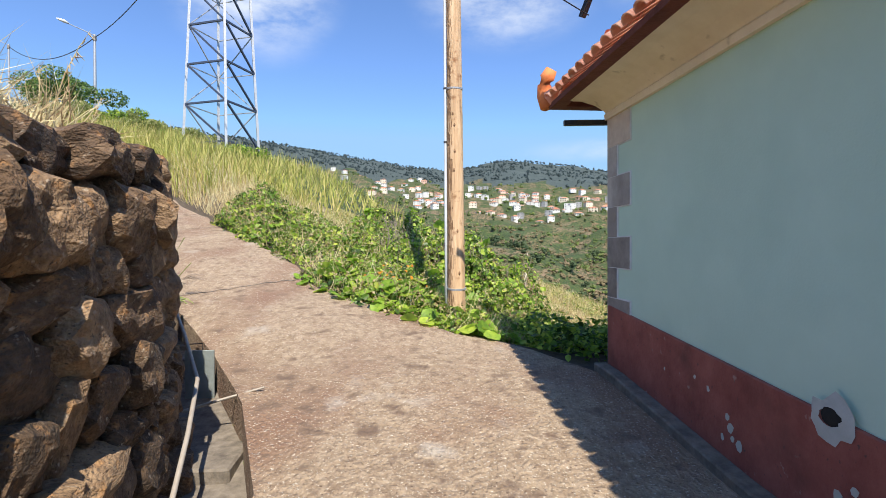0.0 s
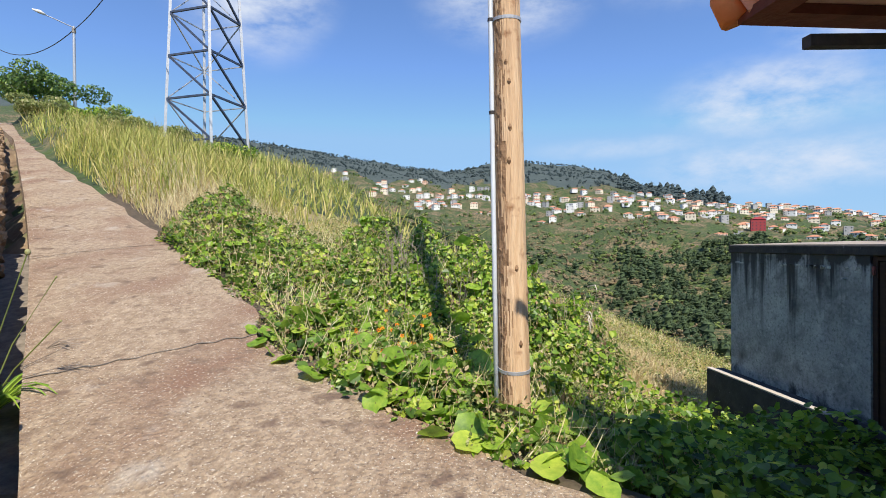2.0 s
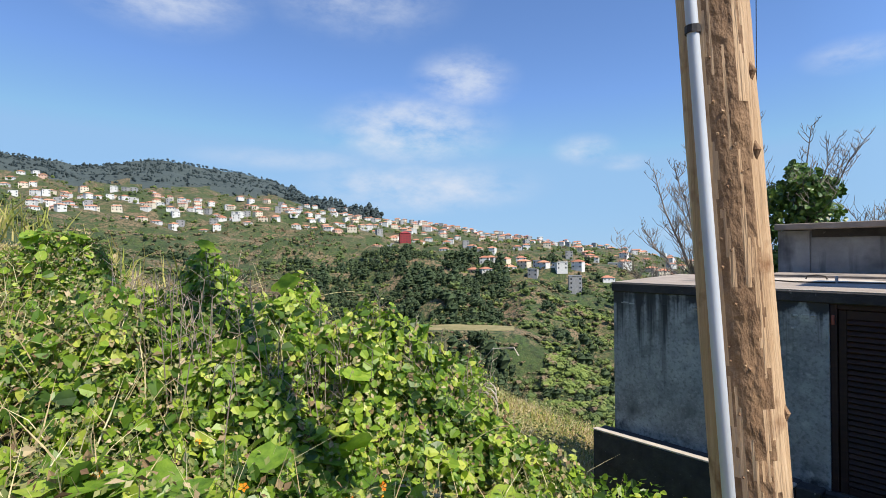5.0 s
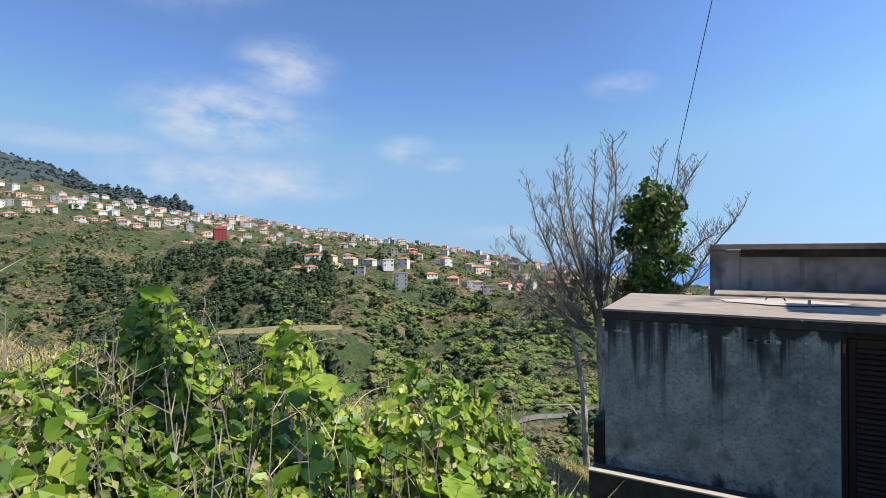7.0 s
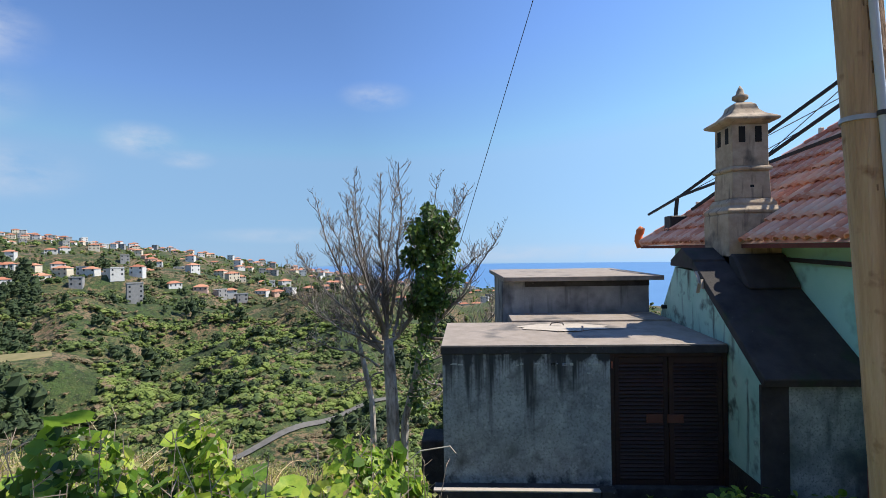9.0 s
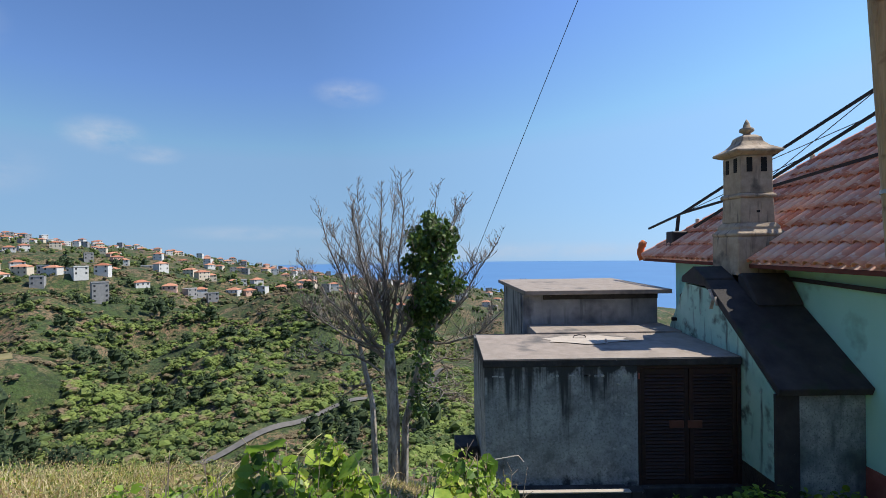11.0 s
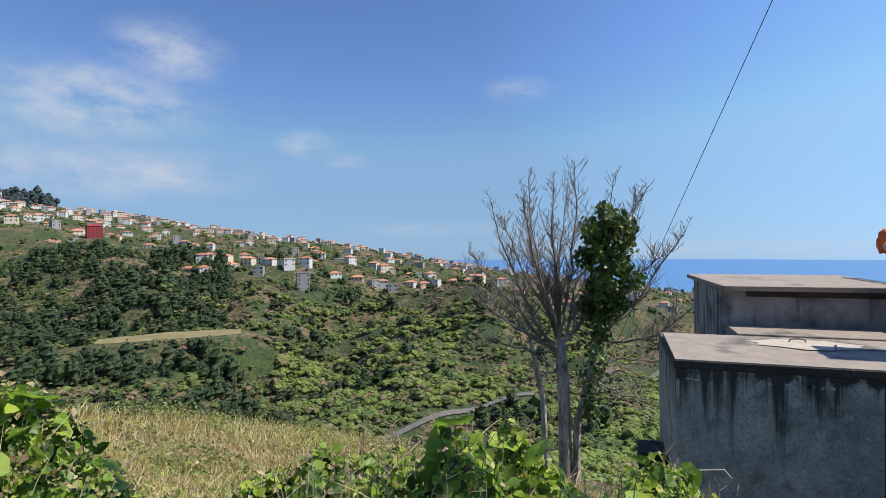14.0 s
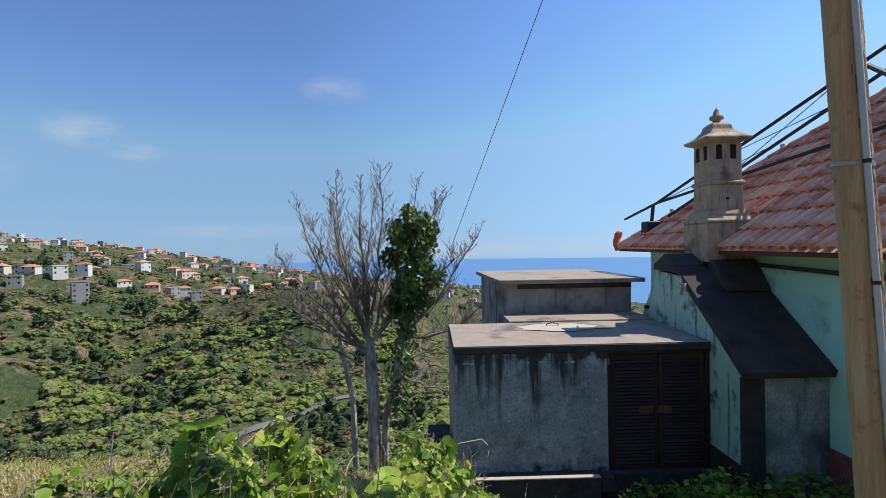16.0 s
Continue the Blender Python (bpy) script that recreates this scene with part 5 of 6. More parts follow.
def big_leaf_mesh(seed):
    """A broad, lobed, cupped leaf with a short stalk."""
    r_ = random.Random(seed)
    bm = bmesh.new()
    c = bm.verts.new((0, 0, -.03))
    rim, mid = [], []
    n = 14
    for k in range(n):
        a = 2 * math.pi * k / n
        lob = 1 + .10 * math.cos(5 * a) + r_.uniform(-.06, .06)
        if k == 0:
            lob *= .62
        rim.append(bm.verts.new((.5 * lob * math.sin(a), -.5 * lob * math.cos(a), .05 * math.sin(3 * a + seed) + .05)))
        mid.append(bm.verts.new((.26 * lob * math.sin(a), -.26 * lob * math.cos(a), .02)))
    for k in range(n):
        j = (k + 1) % n
        bm.faces.new((c, mid[k], mid[j]))
        bm.faces.new((mid[k], rim[k], rim[j], mid[j]))
    me = bpy.data.meshes.new("leaf")
    bm.to_mesh(me)
    bm.free()
    me.materials.append(M["vine_big"])
    me.shade_smooth()
    return me


def big_leaves():
    kinds = [big_leaf_mesh(i) for i in range(6)]
    rnd = random.Random(12)
    spots = [("squash_vine", "broad lobed squash leaves trailing over the path's edge", (.05, 6.35), .75, 85), ("squash_vine", "broad green squash leaves climbing among the weeds", (-1.15, 7.75), .7, 75),
             ("squash_vine", "large squash leaves on a leafy mound", (.35, 8.3), .9, 60), ("squash_vine", "broad squash leaves beside the pole's foot", (.95, 6.0), .55, 55), ("squash_vine", "bright squash leaves on the bank", (-2.3, 10.4), .9, 50),
             ("squash_vine", "yellow-green squash leaves crowning a mound", (.45, 9.95), .65, 60), ("squash_vine", "broad squash leaves before the shed", (1.5, 9.1), .55, 45), ("squash_vine", "upright squash shoot with yellow-green leaves", (-.85, 12.7), .6, 45)]
    for name, label, (sx, sy), r, n in spots:
        root = thing(name, label, "squash vine", "squash vines on the bank", (sx, sy, hz(sx, sy)))
        k = 0
        tries = 0
        while k < n and tries < 2000:
            tries += 1
            x, y = sx + rnd.gauss(0, r * .6), sy + rnd.gauss(0, r * .6)
            if x < edge_x(y) - .22:
                continue
            h = float(growth(np.array([x]), np.array([y]))[0])
            z = hz(x, y) + max(h, .07) * rnd.uniform(.75, 1.06) + .03
            s = rnd.uniform(.11, .27)
            ob = new("leaf", kinds[rnd.randrange(6)])
            ob.parent = root
            ob.matrix_parent_inverse = root.matrix_world.inverted()
            ob.matrix_world = pose(x, y, z, rnd.gauss(12, 24), rnd.gauss(0, 24), rnd.uniform(0, 360)) @ Matrix.Scale(s, 4)
            bm = bmesh.new()
            tube([(x + rnd.uniform(-.05, .05), y + rnd.uniform(-.05, .05), z - rnd.uniform(.10, .2)), (x, y, z)], [.004, .003], 4, bm)
            st = part("stalk", bm, M["weed"], root)
            st.matrix_parent_inverse = root.matrix_world.inverted()
            k += 1


big_leaves()


def flowers():
    v, f = [], []
    rnd = random.Random(6)
    for i in range(26):
        x, y = rnd.gauss(-.42, .26), rnd.gauss(7.35, .22)
        if rnd.random() < .2:
            x, y = rnd.gauss(-.9, .4), rnd.gauss(8.2, .5)
        z = hz(x, y) + float(growth(np.array([x]), np.array([y]))[0]) + rnd.uniform(.02, .09)
        tilt = pose(x, y, z, rnd.uniform(20, 80), rnd.uniform(-30, 30), rnd.uniform(-60, 60))
        for k in range(5):
            a = 2 * math.pi * k / 5
            b = len(v)
            for rr, da, zz in ((.003, 0, 0), (.017, -.5, .010), (.025, 0, .006), (.017, .5, .010)):
                v.append((tilt @ Vector((rr * math.cos(a + da), rr * math.sin(a + da), zz))).to_tuple())
            f.append((b, b + 1, b + 2, b + 3))
    stuff_mesh("nasturtium_flowers", v, f, M["flower"], "small orange nasturtium flowers", "flowers")


flowers()


def dead_stalks():
    """Long curled dead stems rising out of the growth."""
    rnd = random.Random(21)
    for i, (x, y, hgt, lean, curl) in enumerate(((.2, 9.5, 1.0, .5, .6), (.5, 9.1, .9, -.4, .5), (1.0, 9.9, .8, .6, .8), (-.2, 9.4, 1.1, .3, .3), (.9, 10.6, .9, -.5, .7), (.1, 10.9, .9, .4, .5), (1.2, 9.0, .7, .7, .9),
                                                 (-.6, 9.2, .9, -.2, .4), (.6, 10.2, 1.0, .2, .2), (-.1, 10.4, .8, -.6, .6), (1.55, 9.2, .5, .8, 1.2), (.8, 8.2, .8, .5, .6),
                                                 (.3, 10.3, 1.25, .3, .25), (.6, 9.6, 1.3, .3, 1.1), (.1, 9.9, 1.2, .3, .9), (.95, 9.3, 1.15, .3, 1.2), (.4, 10.7, 1.3, .3, .5), (1.2, 8.6, 1.1, .3, .9), (1.3, 9.6, 1.0, .3, .4))):
        z0 = hz(x, y) + float(growth(np.array([x]), np.array([y]))[0]) * .5
        pts, p, a = [], Vector((x, y, z0)), rnd.uniform(.9, 1.5)
        hd = rnd.uniform(-.6, 2.2)
        n = 16
        for k in range(n):
            pts.append(p.copy())
            d = Vector((math.cos(a) * math.cos(hd), math.cos(a) * math.sin(hd), math.sin(a)))
            p = p + d * (hgt * 1.1 / n)
            a -= curl * 2.3 / n
            hd += rnd.uniform(-.16, .16)
        s = thing("dead_stalk", "bleached curled dead plant stalk", "dead stalk", "dead stalks in the mound")
        part("stem", tube(pts, [.006 - .0003 * k for k in range(n)], 5), M["dry"], s)
        for k in range(5, n, 3):
            q = pts[k]
            part("twig", tube([q, q + Vector((rnd.uniform(-.05, .05), rnd.uniform(-.05, .05), rnd.uniform(.0, .07)))], [.004, .002], 4), M["dry"], s)
    # brown dried weed stems
    bm = bmesh.new()
    for i in range(380):
        x, y = rnd.uniform(-.6, 2.2), rnd.uniform(8.7, 11.2)
        z0 = hz(x, y) + float(growth(np.array([x]), np.array([y]))[0]) * .6
        h = rnd.uniform(.35, .75)
        q = Vector((x + rnd.uniform(-.15, .15), y + rnd.uniform(-.15, .15), z0 + h))
        tube([(x, y, z0), q], [.005, .002], 4, bm)
        for j in range(4):
            w = Vector((x, y, z0)).lerp(q, rnd.uniform(.4, 1))
            tube([w, w + Vector((rnd.uniform(-.09, .09), rnd.uniform(-.09, .09), rnd.uniform(.02, .09)))], [.003, .0015], 3, bm)
    tagged(bm_object("dried_weeds", bm, M["twig"]), "brown brittle stems of dried weeds", "dried weeds", kind="stuff")


dead_stalks()


def wall_stalks():
    """Tall dry seed stalks standing on the stone wall's top."""
    rnd = random.Random(77)
    for i, (x, y, h) in enumerate(((-2.2, 2.0, .75), (-2.25, 2.6, .65), (-2.5, 2.9, .5), (-2.45, 3.3, .45), (-2.5, 2.2, .6), (-2.15, 1.7, .5), (-2.7, 3.3, .45), (-2.4, 1.5, .45))):
        z0 = hz(x, y) - .05
        s = thing("grass_stalk", "tall dry grass stalk with feathery seed head", "grass stalk", "dry stalks on the stone wall")
        lean = Vector((rnd.uniform(-.25, .35), rnd.uniform(-.2, .2), 0)) * h
        pts = [Vector((x, y, z0)) + Vector((lean.x * t * t, lean.y * t * t, h * t)) for t in (0, .3, .6, .85, 1)]
        part("stem", tube(pts, [.004, .0035, .003, .002, .0015], 5), M["dry"], s)
        for k in range(16):
            q = pts[2].lerp(pts[4], rnd.random())
            part("spikelet", tube([q, q + Vector((rnd.uniform(-.03, .05), rnd.uniform(-.03, .03), rnd.uniform(-.04, .04)))], [.0045, .001], 4), M["dry"], s)


wall_stalks()


def coil():
    s = thing("dead_tendril", "bleached coiled dead tendril beside the shed", "dead stalk", "dead stalks in the mound")
    pts = [Vector((2.0 + .02 * k / 10, 8.95 + .16 * math.cos(k * .55) * (1 - k / 60), .80 + .16 * math.sin(k * .55) * (1 - k / 60) + .006 * k)) for k in range(36)]
    part("stem", tube([Vector((2.0, 9.3, .2)), Vector((2.0, 9.2, .6))] + pts, .007, 5), M["roof_pale"], s)
    part("stem", tube([Vector((2.0, 9.2, .5)), Vector((2.02, 9.05, 1.2)), Vector((2.0, 8.85, 1.38)), Vector((2.0, 8.6, 1.42)), Vector((2.0, 8.55, 1.36))], .006, 5), M["roof_pale"], s)


coil()


def agapanthus():
    A = thing("agapanthus", "strap-leaved plant with budding stalks growing in the gutter", "plant", at=(-3.74, 6.86, path_z(6.86) - .34))
    rnd = random.Random(31)
    inv = A.matrix_world.inverted()
    for i in range(64):
        a, L = rnd.uniform(0, 6.28), rnd.uniform(.55, 1.0)
        bm = bmesh.new()
        prev = None
        for k in range(7):
            t = k / 6
            r = L * (t * .75)
            z = L * (1.25 * t - .95 * t * t)
            w = .018 * (1 - t ** 2.2) + .002
            c = Vector((r * math.cos(a), r * math.sin(a), z))
            s = Vector((-math.sin(a), math.cos(a), 0)) * w
            cur = (bm.verts.new(c - s), bm.verts.new(c - Vector((0, 0, .006))), bm.verts.new(c + s))
            if prev:
                bm.faces.new((prev[0], prev[1], cur[1], cur[0])), bm.faces.new((prev[1], prev[2], cur[2], cur[1]))
            prev = cur
        part("leaf", bm, M["vine_big"], A)
    for q, tip in (((.30, .10, 1.42), .022), ((.36, .35, 1.20), .010), ((.55, .1, .85), .008)):
        bm = tube([(0, 0, .1), (q[0] * .4, q[1] * .4, q[2] * .55), q], [.007, .006, .005], 6)
        stalk = part("stalk", bm, M["weed"], A)
        bm = bmesh.new()
        bmesh.ops.create_icosphere(bm, subdivisions=2, radius=tip)
        for v in bm.verts:
            v.co = Vector((v.co.x, v.co.y, v.co.z * 1.3)) + Vector(q)
        part("bud", bm, M["weed"], stalk)
    bm = bmesh.new()
    for k in range(14):
        b0 = Vector((.42, .12, .62))
        e = b0 + Vector((rnd.uniform(.18, .34), rnd.uniform(-.15, .15), rnd.uniform(-.03, .10)))
        tube([b0, b0.lerp(e, .5) + Vector((0, 0, .03)), e], [.003, .003, .002], 4, bm)
    part("seed_head", bm, M["twig"], A, "brown withered flower head")["kind"] = "stuff"


agapanthus()


# ---- dead tree with ivy ----
def curve_through(a, m, b, n, wob, rnd):
    """Points on a bent line from a by way of m to b, with a little wander."""
    a, m, b = Vector(a), Vector(m), Vector(b)
    q = m * 2 - (a + b) / 2
    out = []
    for i in range(n + 1):
        t = i / n
        p = a * (1 - t) ** 2 + q * 2 * t * (1 - t) + b * t * t
        k = wob * math.sin(math.pi * t)
        out.append(p + Vector((rnd.uniform(-k, k), rnd.uniform(-k, k), rnd.uniform(-k, k))))
    return out


def shoot(bm, p, d, length, r, rnd, rise, twigs):
    """A side branch that bends upward, with short upturned twigs along it."""
    n = 6
    pts, rad = [p.copy()], [r]
    for k in range(n):
        d = (d + Vector((rnd.gauss(0, .20), rnd.gauss(0, .20), rnd.gauss(0, .12) + rise))).normalized()
        p = p + d * (length / n)
        pts.append(p.copy())
        rad.append(max(r * (1 - .8 * (k + 1) / n), .0055))
    tube(pts, rad, 4, bm)
    for i in range(twigs):
        k = rnd.randrange(2, n)
        a = rnd.uniform(0, 6.28)
        e = (d * .6 + Vector((math.cos(a), math.sin(a), rnd.uniform(.1, .6))) * .8).normalized()
        w = length * rnd.uniform(.22, .5)
        m = pts[k] + e * w * .55
        tube([pts[k], m, m + (e + Vector((rnd.gauss(0, .3), rnd.gauss(0, .3), .7))).normalized() * w * .5], [max(rad[k] * .55, .0065), .0055, .004], 3, bm)


def build_tree():
    rnd = random.Random(17)
    bx, by = 14.6, 11.1
    gz = hz(bx, by) - .2
    T = thing("dead_tree", "bare grey tree with leafless branches and one ivy-clad limb", "tree", at=(bx, by, gz))
    inv = T.matrix_world.inverted()
    at = lambda s, z, d=0.0: Vector((bx + d, by - s, z))
    part("trunk", tube([at(.05, gz - .3), at(.08, gz + 1.0), at(.05, -2.1), at(-.04, -.55), at(-.05, .1)], [.29, .235, .205, .185, .13], 12, jitter=.06), M["bark"], T, smooth=True)
    part("stem", tube([at(.28, gz - .2), at(.45, -2.6), at(.78, -1.3), at(1.12, .2), at(1.25, 2.1), at(1.6, 4.0)], [.15, .125, .11, .10, .08, .04], 9, jitter=.06), M["bark"], T, "dark stem wound with ivy")
    part("stem", tube([at(-.5, gz - .2, .2), at(-.68, -2.0, .2), at(-.98, -.6, .25), at(-1.15, .2, .3)], [.13, .10, .08, .05], 9, jitter=.06), M["bark"], T)
    # limbs: start, bend and tip, each across, height and depth; thickness; upward bend of the side branches
    limbs = [((-.05, -.5, 0), (-.25, 2.4, .1), (-.30, 5.9, .3), .10, .22), ((-.05, 0, 0), (1.0, 1.6, .3), (1.65, 5.8, .2), .10, .22), ((-.28, -.2, 0), (-1.45, 2.0, -.3), (-2.25, 5.1, -.6), .085, .22),
             ((-.25, -.35, 0), (-2.0, 1.4, .5), (-3.4, 3.3, .9), .075, .26), ((-.2, .1, 0), (-1.0, 2.6, .7), (-1.45, 5.4, 1.2), .08, .22), ((0, .9, .1), (.4, 3.2, -.5), (.5, 6.1, -.9), .07, .20),
             ((1.1, .2, 0), (2.5, 1.7, .2), (3.8, 4.0, .5), .075, .25), ((1.15, .2, 0), (2.9, .5, -.4), (4.5, 2.6, -.8), .065, .28), ((1.2, 1.5, 0), (2.0, 3.6, .4), (2.7, 5.4, .7), .06, .22),
             ((.85, -1.0, 0), (2.0, -1.5, -.5), (3.4, -1.3, -.8), .05, .06), ((.95, -.6, 0), (2.3, -.5, .5), (3.6, -.4, .9), .05, .10), ((-.4, -.8, 0), (-1.6, .0, -.6), (-3.0, .1, -1.0), .05, .14),
             ((-.3, -1.0, 0), (-1.0, -1.3, .4), (-1.8, -1.5, .5), .035, .05), ((-.1, .2, 0), (-.6, 2.4, -1.2), (-.9, 4.8, -2.1), .07, .22), ((.1, .2, 0), (.5, 2.2, 1.3), (.9, 4.7, 2.2), .07, .22),
             ((-.25, 0, 0), (-1.9, .9, -1.2), (-2.7, 2.7, -1.8), .055, .26), ((1.1, -.2, 0), (1.9, -1.0, .8), (2.6, -2.0, 1.0), .035, -.02), ((-1.1, 0, .3), (-1.9, 1.0, .8), (-2.5, 1.7, 1.2), .04, .2),
             ((-.1, .3, 0), (-.05, 3.0, .6), (.10, 5.6, 1.0), .06, .2), ((-.15, .2, 0), (-.75, 2.8, -.4), (-.95, 5.7, -.8), .06, .2), ((1.3, 2.0, 0), (1.9, 3.4, -.5), (2.25, 5.2, -.9), .05, .2),
             ((1.15, .6, 0), (2.3, 2.2, -.2), (3.3, 3.3, -.5), .05, .24), ((-.25, -.3, 0), (-1.8, .6, .4), (-3.1, 1.8, .7), .05, .24), ((-.2, .5, 0), (-1.6, 2.9, .3), (-2.0, 4.4, .6), .05, .22)]
    for a, m, b, r, rise in limbs:
        bm = bmesh.new()
        pts = curve_through(at(*a), at(*m), at(b[0], b[1] - .3, b[2]), 9, .10, rnd)
        n = len(pts)
        rad = [max(r * .85 * (1 - .9 * i / (n - 1)), .008) for i in range(n)]
        tube(pts, rad, 7, bm, .06)
        length = sum((q - p).length for p, q in zip(pts, pts[1:]))
        for k in range(int(length * 11)):
            t = rnd.uniform(.16, 1.0)
            i = min(int(t * (n - 1)), n - 2)
            along = (pts[i + 1] - pts[i]).normalized()
            a_ = rnd.uniform(0, 6.28)
            side = Vector((math.cos(a_), math.sin(a_), rnd.uniform(-.2, .3)))
            shoot(bm, pts[i].lerp(pts[i + 1], rnd.random()), (along * .55 + side * .8).normalized(), rnd.uniform(.5, 1.5) * (1.2 - .85 * t), max(rad[i] * .42, .010), rnd, rise, rnd.choice((3, 4, 5)))
        part("limb", bm, M["limb_bark"], T)
    # ivy column of leaf clumps
    n = 9000
    cz = rng.uniform(-2.4, 4.5, n)
    wid = np.interp(cz, [-2.4, -.6, .2, 1.0, 2.0, 3.0, 3.9, 4.5], [.55, .75, .35, .55, 1.0, .95, .80, .25])
    cen = np.interp(cz, [-2.4, 0, 2.5, 4.5], [-.85, -1.1, -1.55, -1.35])
    a = rng.uniform(0, 6.28, n)
    clump = 1 + .35 * np.sin(a * 3 + cz * 4) + .25 * np.sin(cz * 7 + a)
    rr = wid * np.sqrt(rng.uniform(.25, 1, n)) * clump * .62
    lumps = rng.integers(34, size=n)
    lz = rng.uniform(.9, 4.3, 34)
    lr = np.interp(lz, [.9, 2, 3, 4.3], [.35, .85, .8, .45])
    la = rng.uniform(0, 6.28, 34)
    keep = (rng.random(n) < np.where(cz < .3, .10, np.where(cz < 1.0, .45, 1.0)))
    pos = np.stack([bx + rr * np.cos(a), by + cen + rr * np.sin(a), cz], 1)
    ball = rng.normal(0, 1, (n, 3))
    ball *= (rng.uniform(.5, 1, n) ** .5 * .36)[:, None] / np.linalg.norm(ball, axis=1, keepdims=True)
    far_out = np.stack([bx + lr * np.cos(la), by + np.interp(lz, [-2.4, 0, 2.5, 4.5], [-.85, -1.1, -1.55, -1.35]) + lr * np.sin(la), lz], 1)[lumps] + ball * np.array([1, 1, .8])
    pos = np.where((rng.random(n) < .62)[:, None] & (cz > .5)[:, None], far_out, pos)[keep]
    nrm = np.stack([np.cos(a), np.sin(a), np.full(n, .5)], 1)[keep] + rng.normal(0, .5, (keep.sum(), 3))
    v, f = scatter(LEAF_V, LEAF_F, pos, nrm, rng.uniform(0, 6.28, len(pos)), rng.uniform(.09, .19, len(pos)))
    me = bpy.data.meshes.new("ivy_crown")
    me.from_pydata(v.tolist(), [], f)
    ob = finish(new("ivy_crown", me), M["ivy"])
    ob.parent = T
    ob["label"] = "dark glossy ivy wrapped round one limb"
    for c in T.children:
        c.matrix_parent_inverse = inv


build_tree()


# ---- lattice tower, street lamps, cables ----
def build_tower():
    cx, cy, z0, R = -11.9, 34.7, 7.2, 2.35
    T = thing("lattice_tower", "tall steel lattice telecom tower with blue cross-bracing", "tower", at=(cx, cy, z0))
    inv = T.matrix_world.inverted()
    hgt = 31.0

    def corner(k, z):
        r = R * (1 - .62 * (z - z0) / hgt)
        a = radians(18 + 6 + 90 * k)
        return Vector((cx + r * math.cos(a), cy + r * math.sin(a), z))
    for k in range(4):
        part("leg", bar(corner(k, z0 - 1.5), corner(k, z0 + hgt), .15, .15), M["galvanised"], T)
    levels = [z0 + .9]
    while levels[-1] < z0 + hgt - 1:
        levels.append(levels[-1] + 2.55)
    for i, z in enumerate(levels[:-1]):
        z2 = levels[i + 1]
        for k in range(4):
            a, b = corner(k, z), corner((k + 1) % 4, z)
            near = (a + b).y / 2 < cy
            m = M["tower_blue"] if near else M["galvanised"]
            w = .11 if near else .06
            part("brace", bar(a, b, w, w), m, T)
            if (i + k) % 2 == 0 or near:
                part("diagonal", bar(corner((k + 1) % 4, z), corner(k, z2), w, w), m, T)
            else:
                part("diagonal", bar(a, corner((k + 1) % 4, z2), w, w), m, T)
    for c in T.children:
        c.matrix_parent_inverse = inv


build_tower()


def build_lamp(x, y, ztop):
    z0 = hz(x, y) - .3
    L = thing("street_lamp", "pale street lamp post with short arm and lamp head", "street lamp", "street lamps up the path", at=(x, y, z0))
    inv = L.matrix_world.inverted()
    part("post", tube([(x, y, z0), (x, y, ztop)], [.13, .09], 10), M["galvanised"], L)
    part("collar", tube([(x, y, ztop - .5), (x, y, ztop - .15)], .14, 10), M["rock"], L)
    part("arm", tube([(x, y, ztop - .1), (x - .9, y - .5, ztop + .25), (x - 1.6, y - .9, ztop + .5)], .035, 6), M["galvanised"], L)
    part("lamp_head", tube([(x - 1.5, y - .85, ztop + .48), (x - 1.8, y - 1.0, ztop + .62), (x - 2.2, y - 1.2, ztop + .72)], [.07, .14, .05], 8), M["white_house"], L, "white lamp head", True)
    for c in L.children:
        c.matrix_parent_inverse = inv
    return Vector((x, y, ztop - .25))


lamp_a = build_lamp(-25.0, 44.0, 18.9)
lamp_b = build_lamp(-42.5, 59.5, 23.6)


def cable(a, b, sag, r, label):
    a, b = Vector(a), Vector(b)
    pts = [a.lerp(b, i / 16) - Vector((0, 0, sag * 4 * (i / 16) * (1 - i / 16))) for i in range(17)]
    c = thing("cable", label, "cable", "overhead cables")
    part("wire", tube(pts, r, 5), M["wire"], c)


cable(lamp_b, lamp_a, 1.6, .035, "black overhead cable sagging between lamp posts")
cable(lamp_a, (-5.0, 20.0, 19.0), 1.3, .03, "black overhead cable sagging from the lamp post")
cable((-5.4, 4.33, 15.6), (14.55, 10.7, -2.9), .0, .0055, "thin black cable running down to the tree's foot")


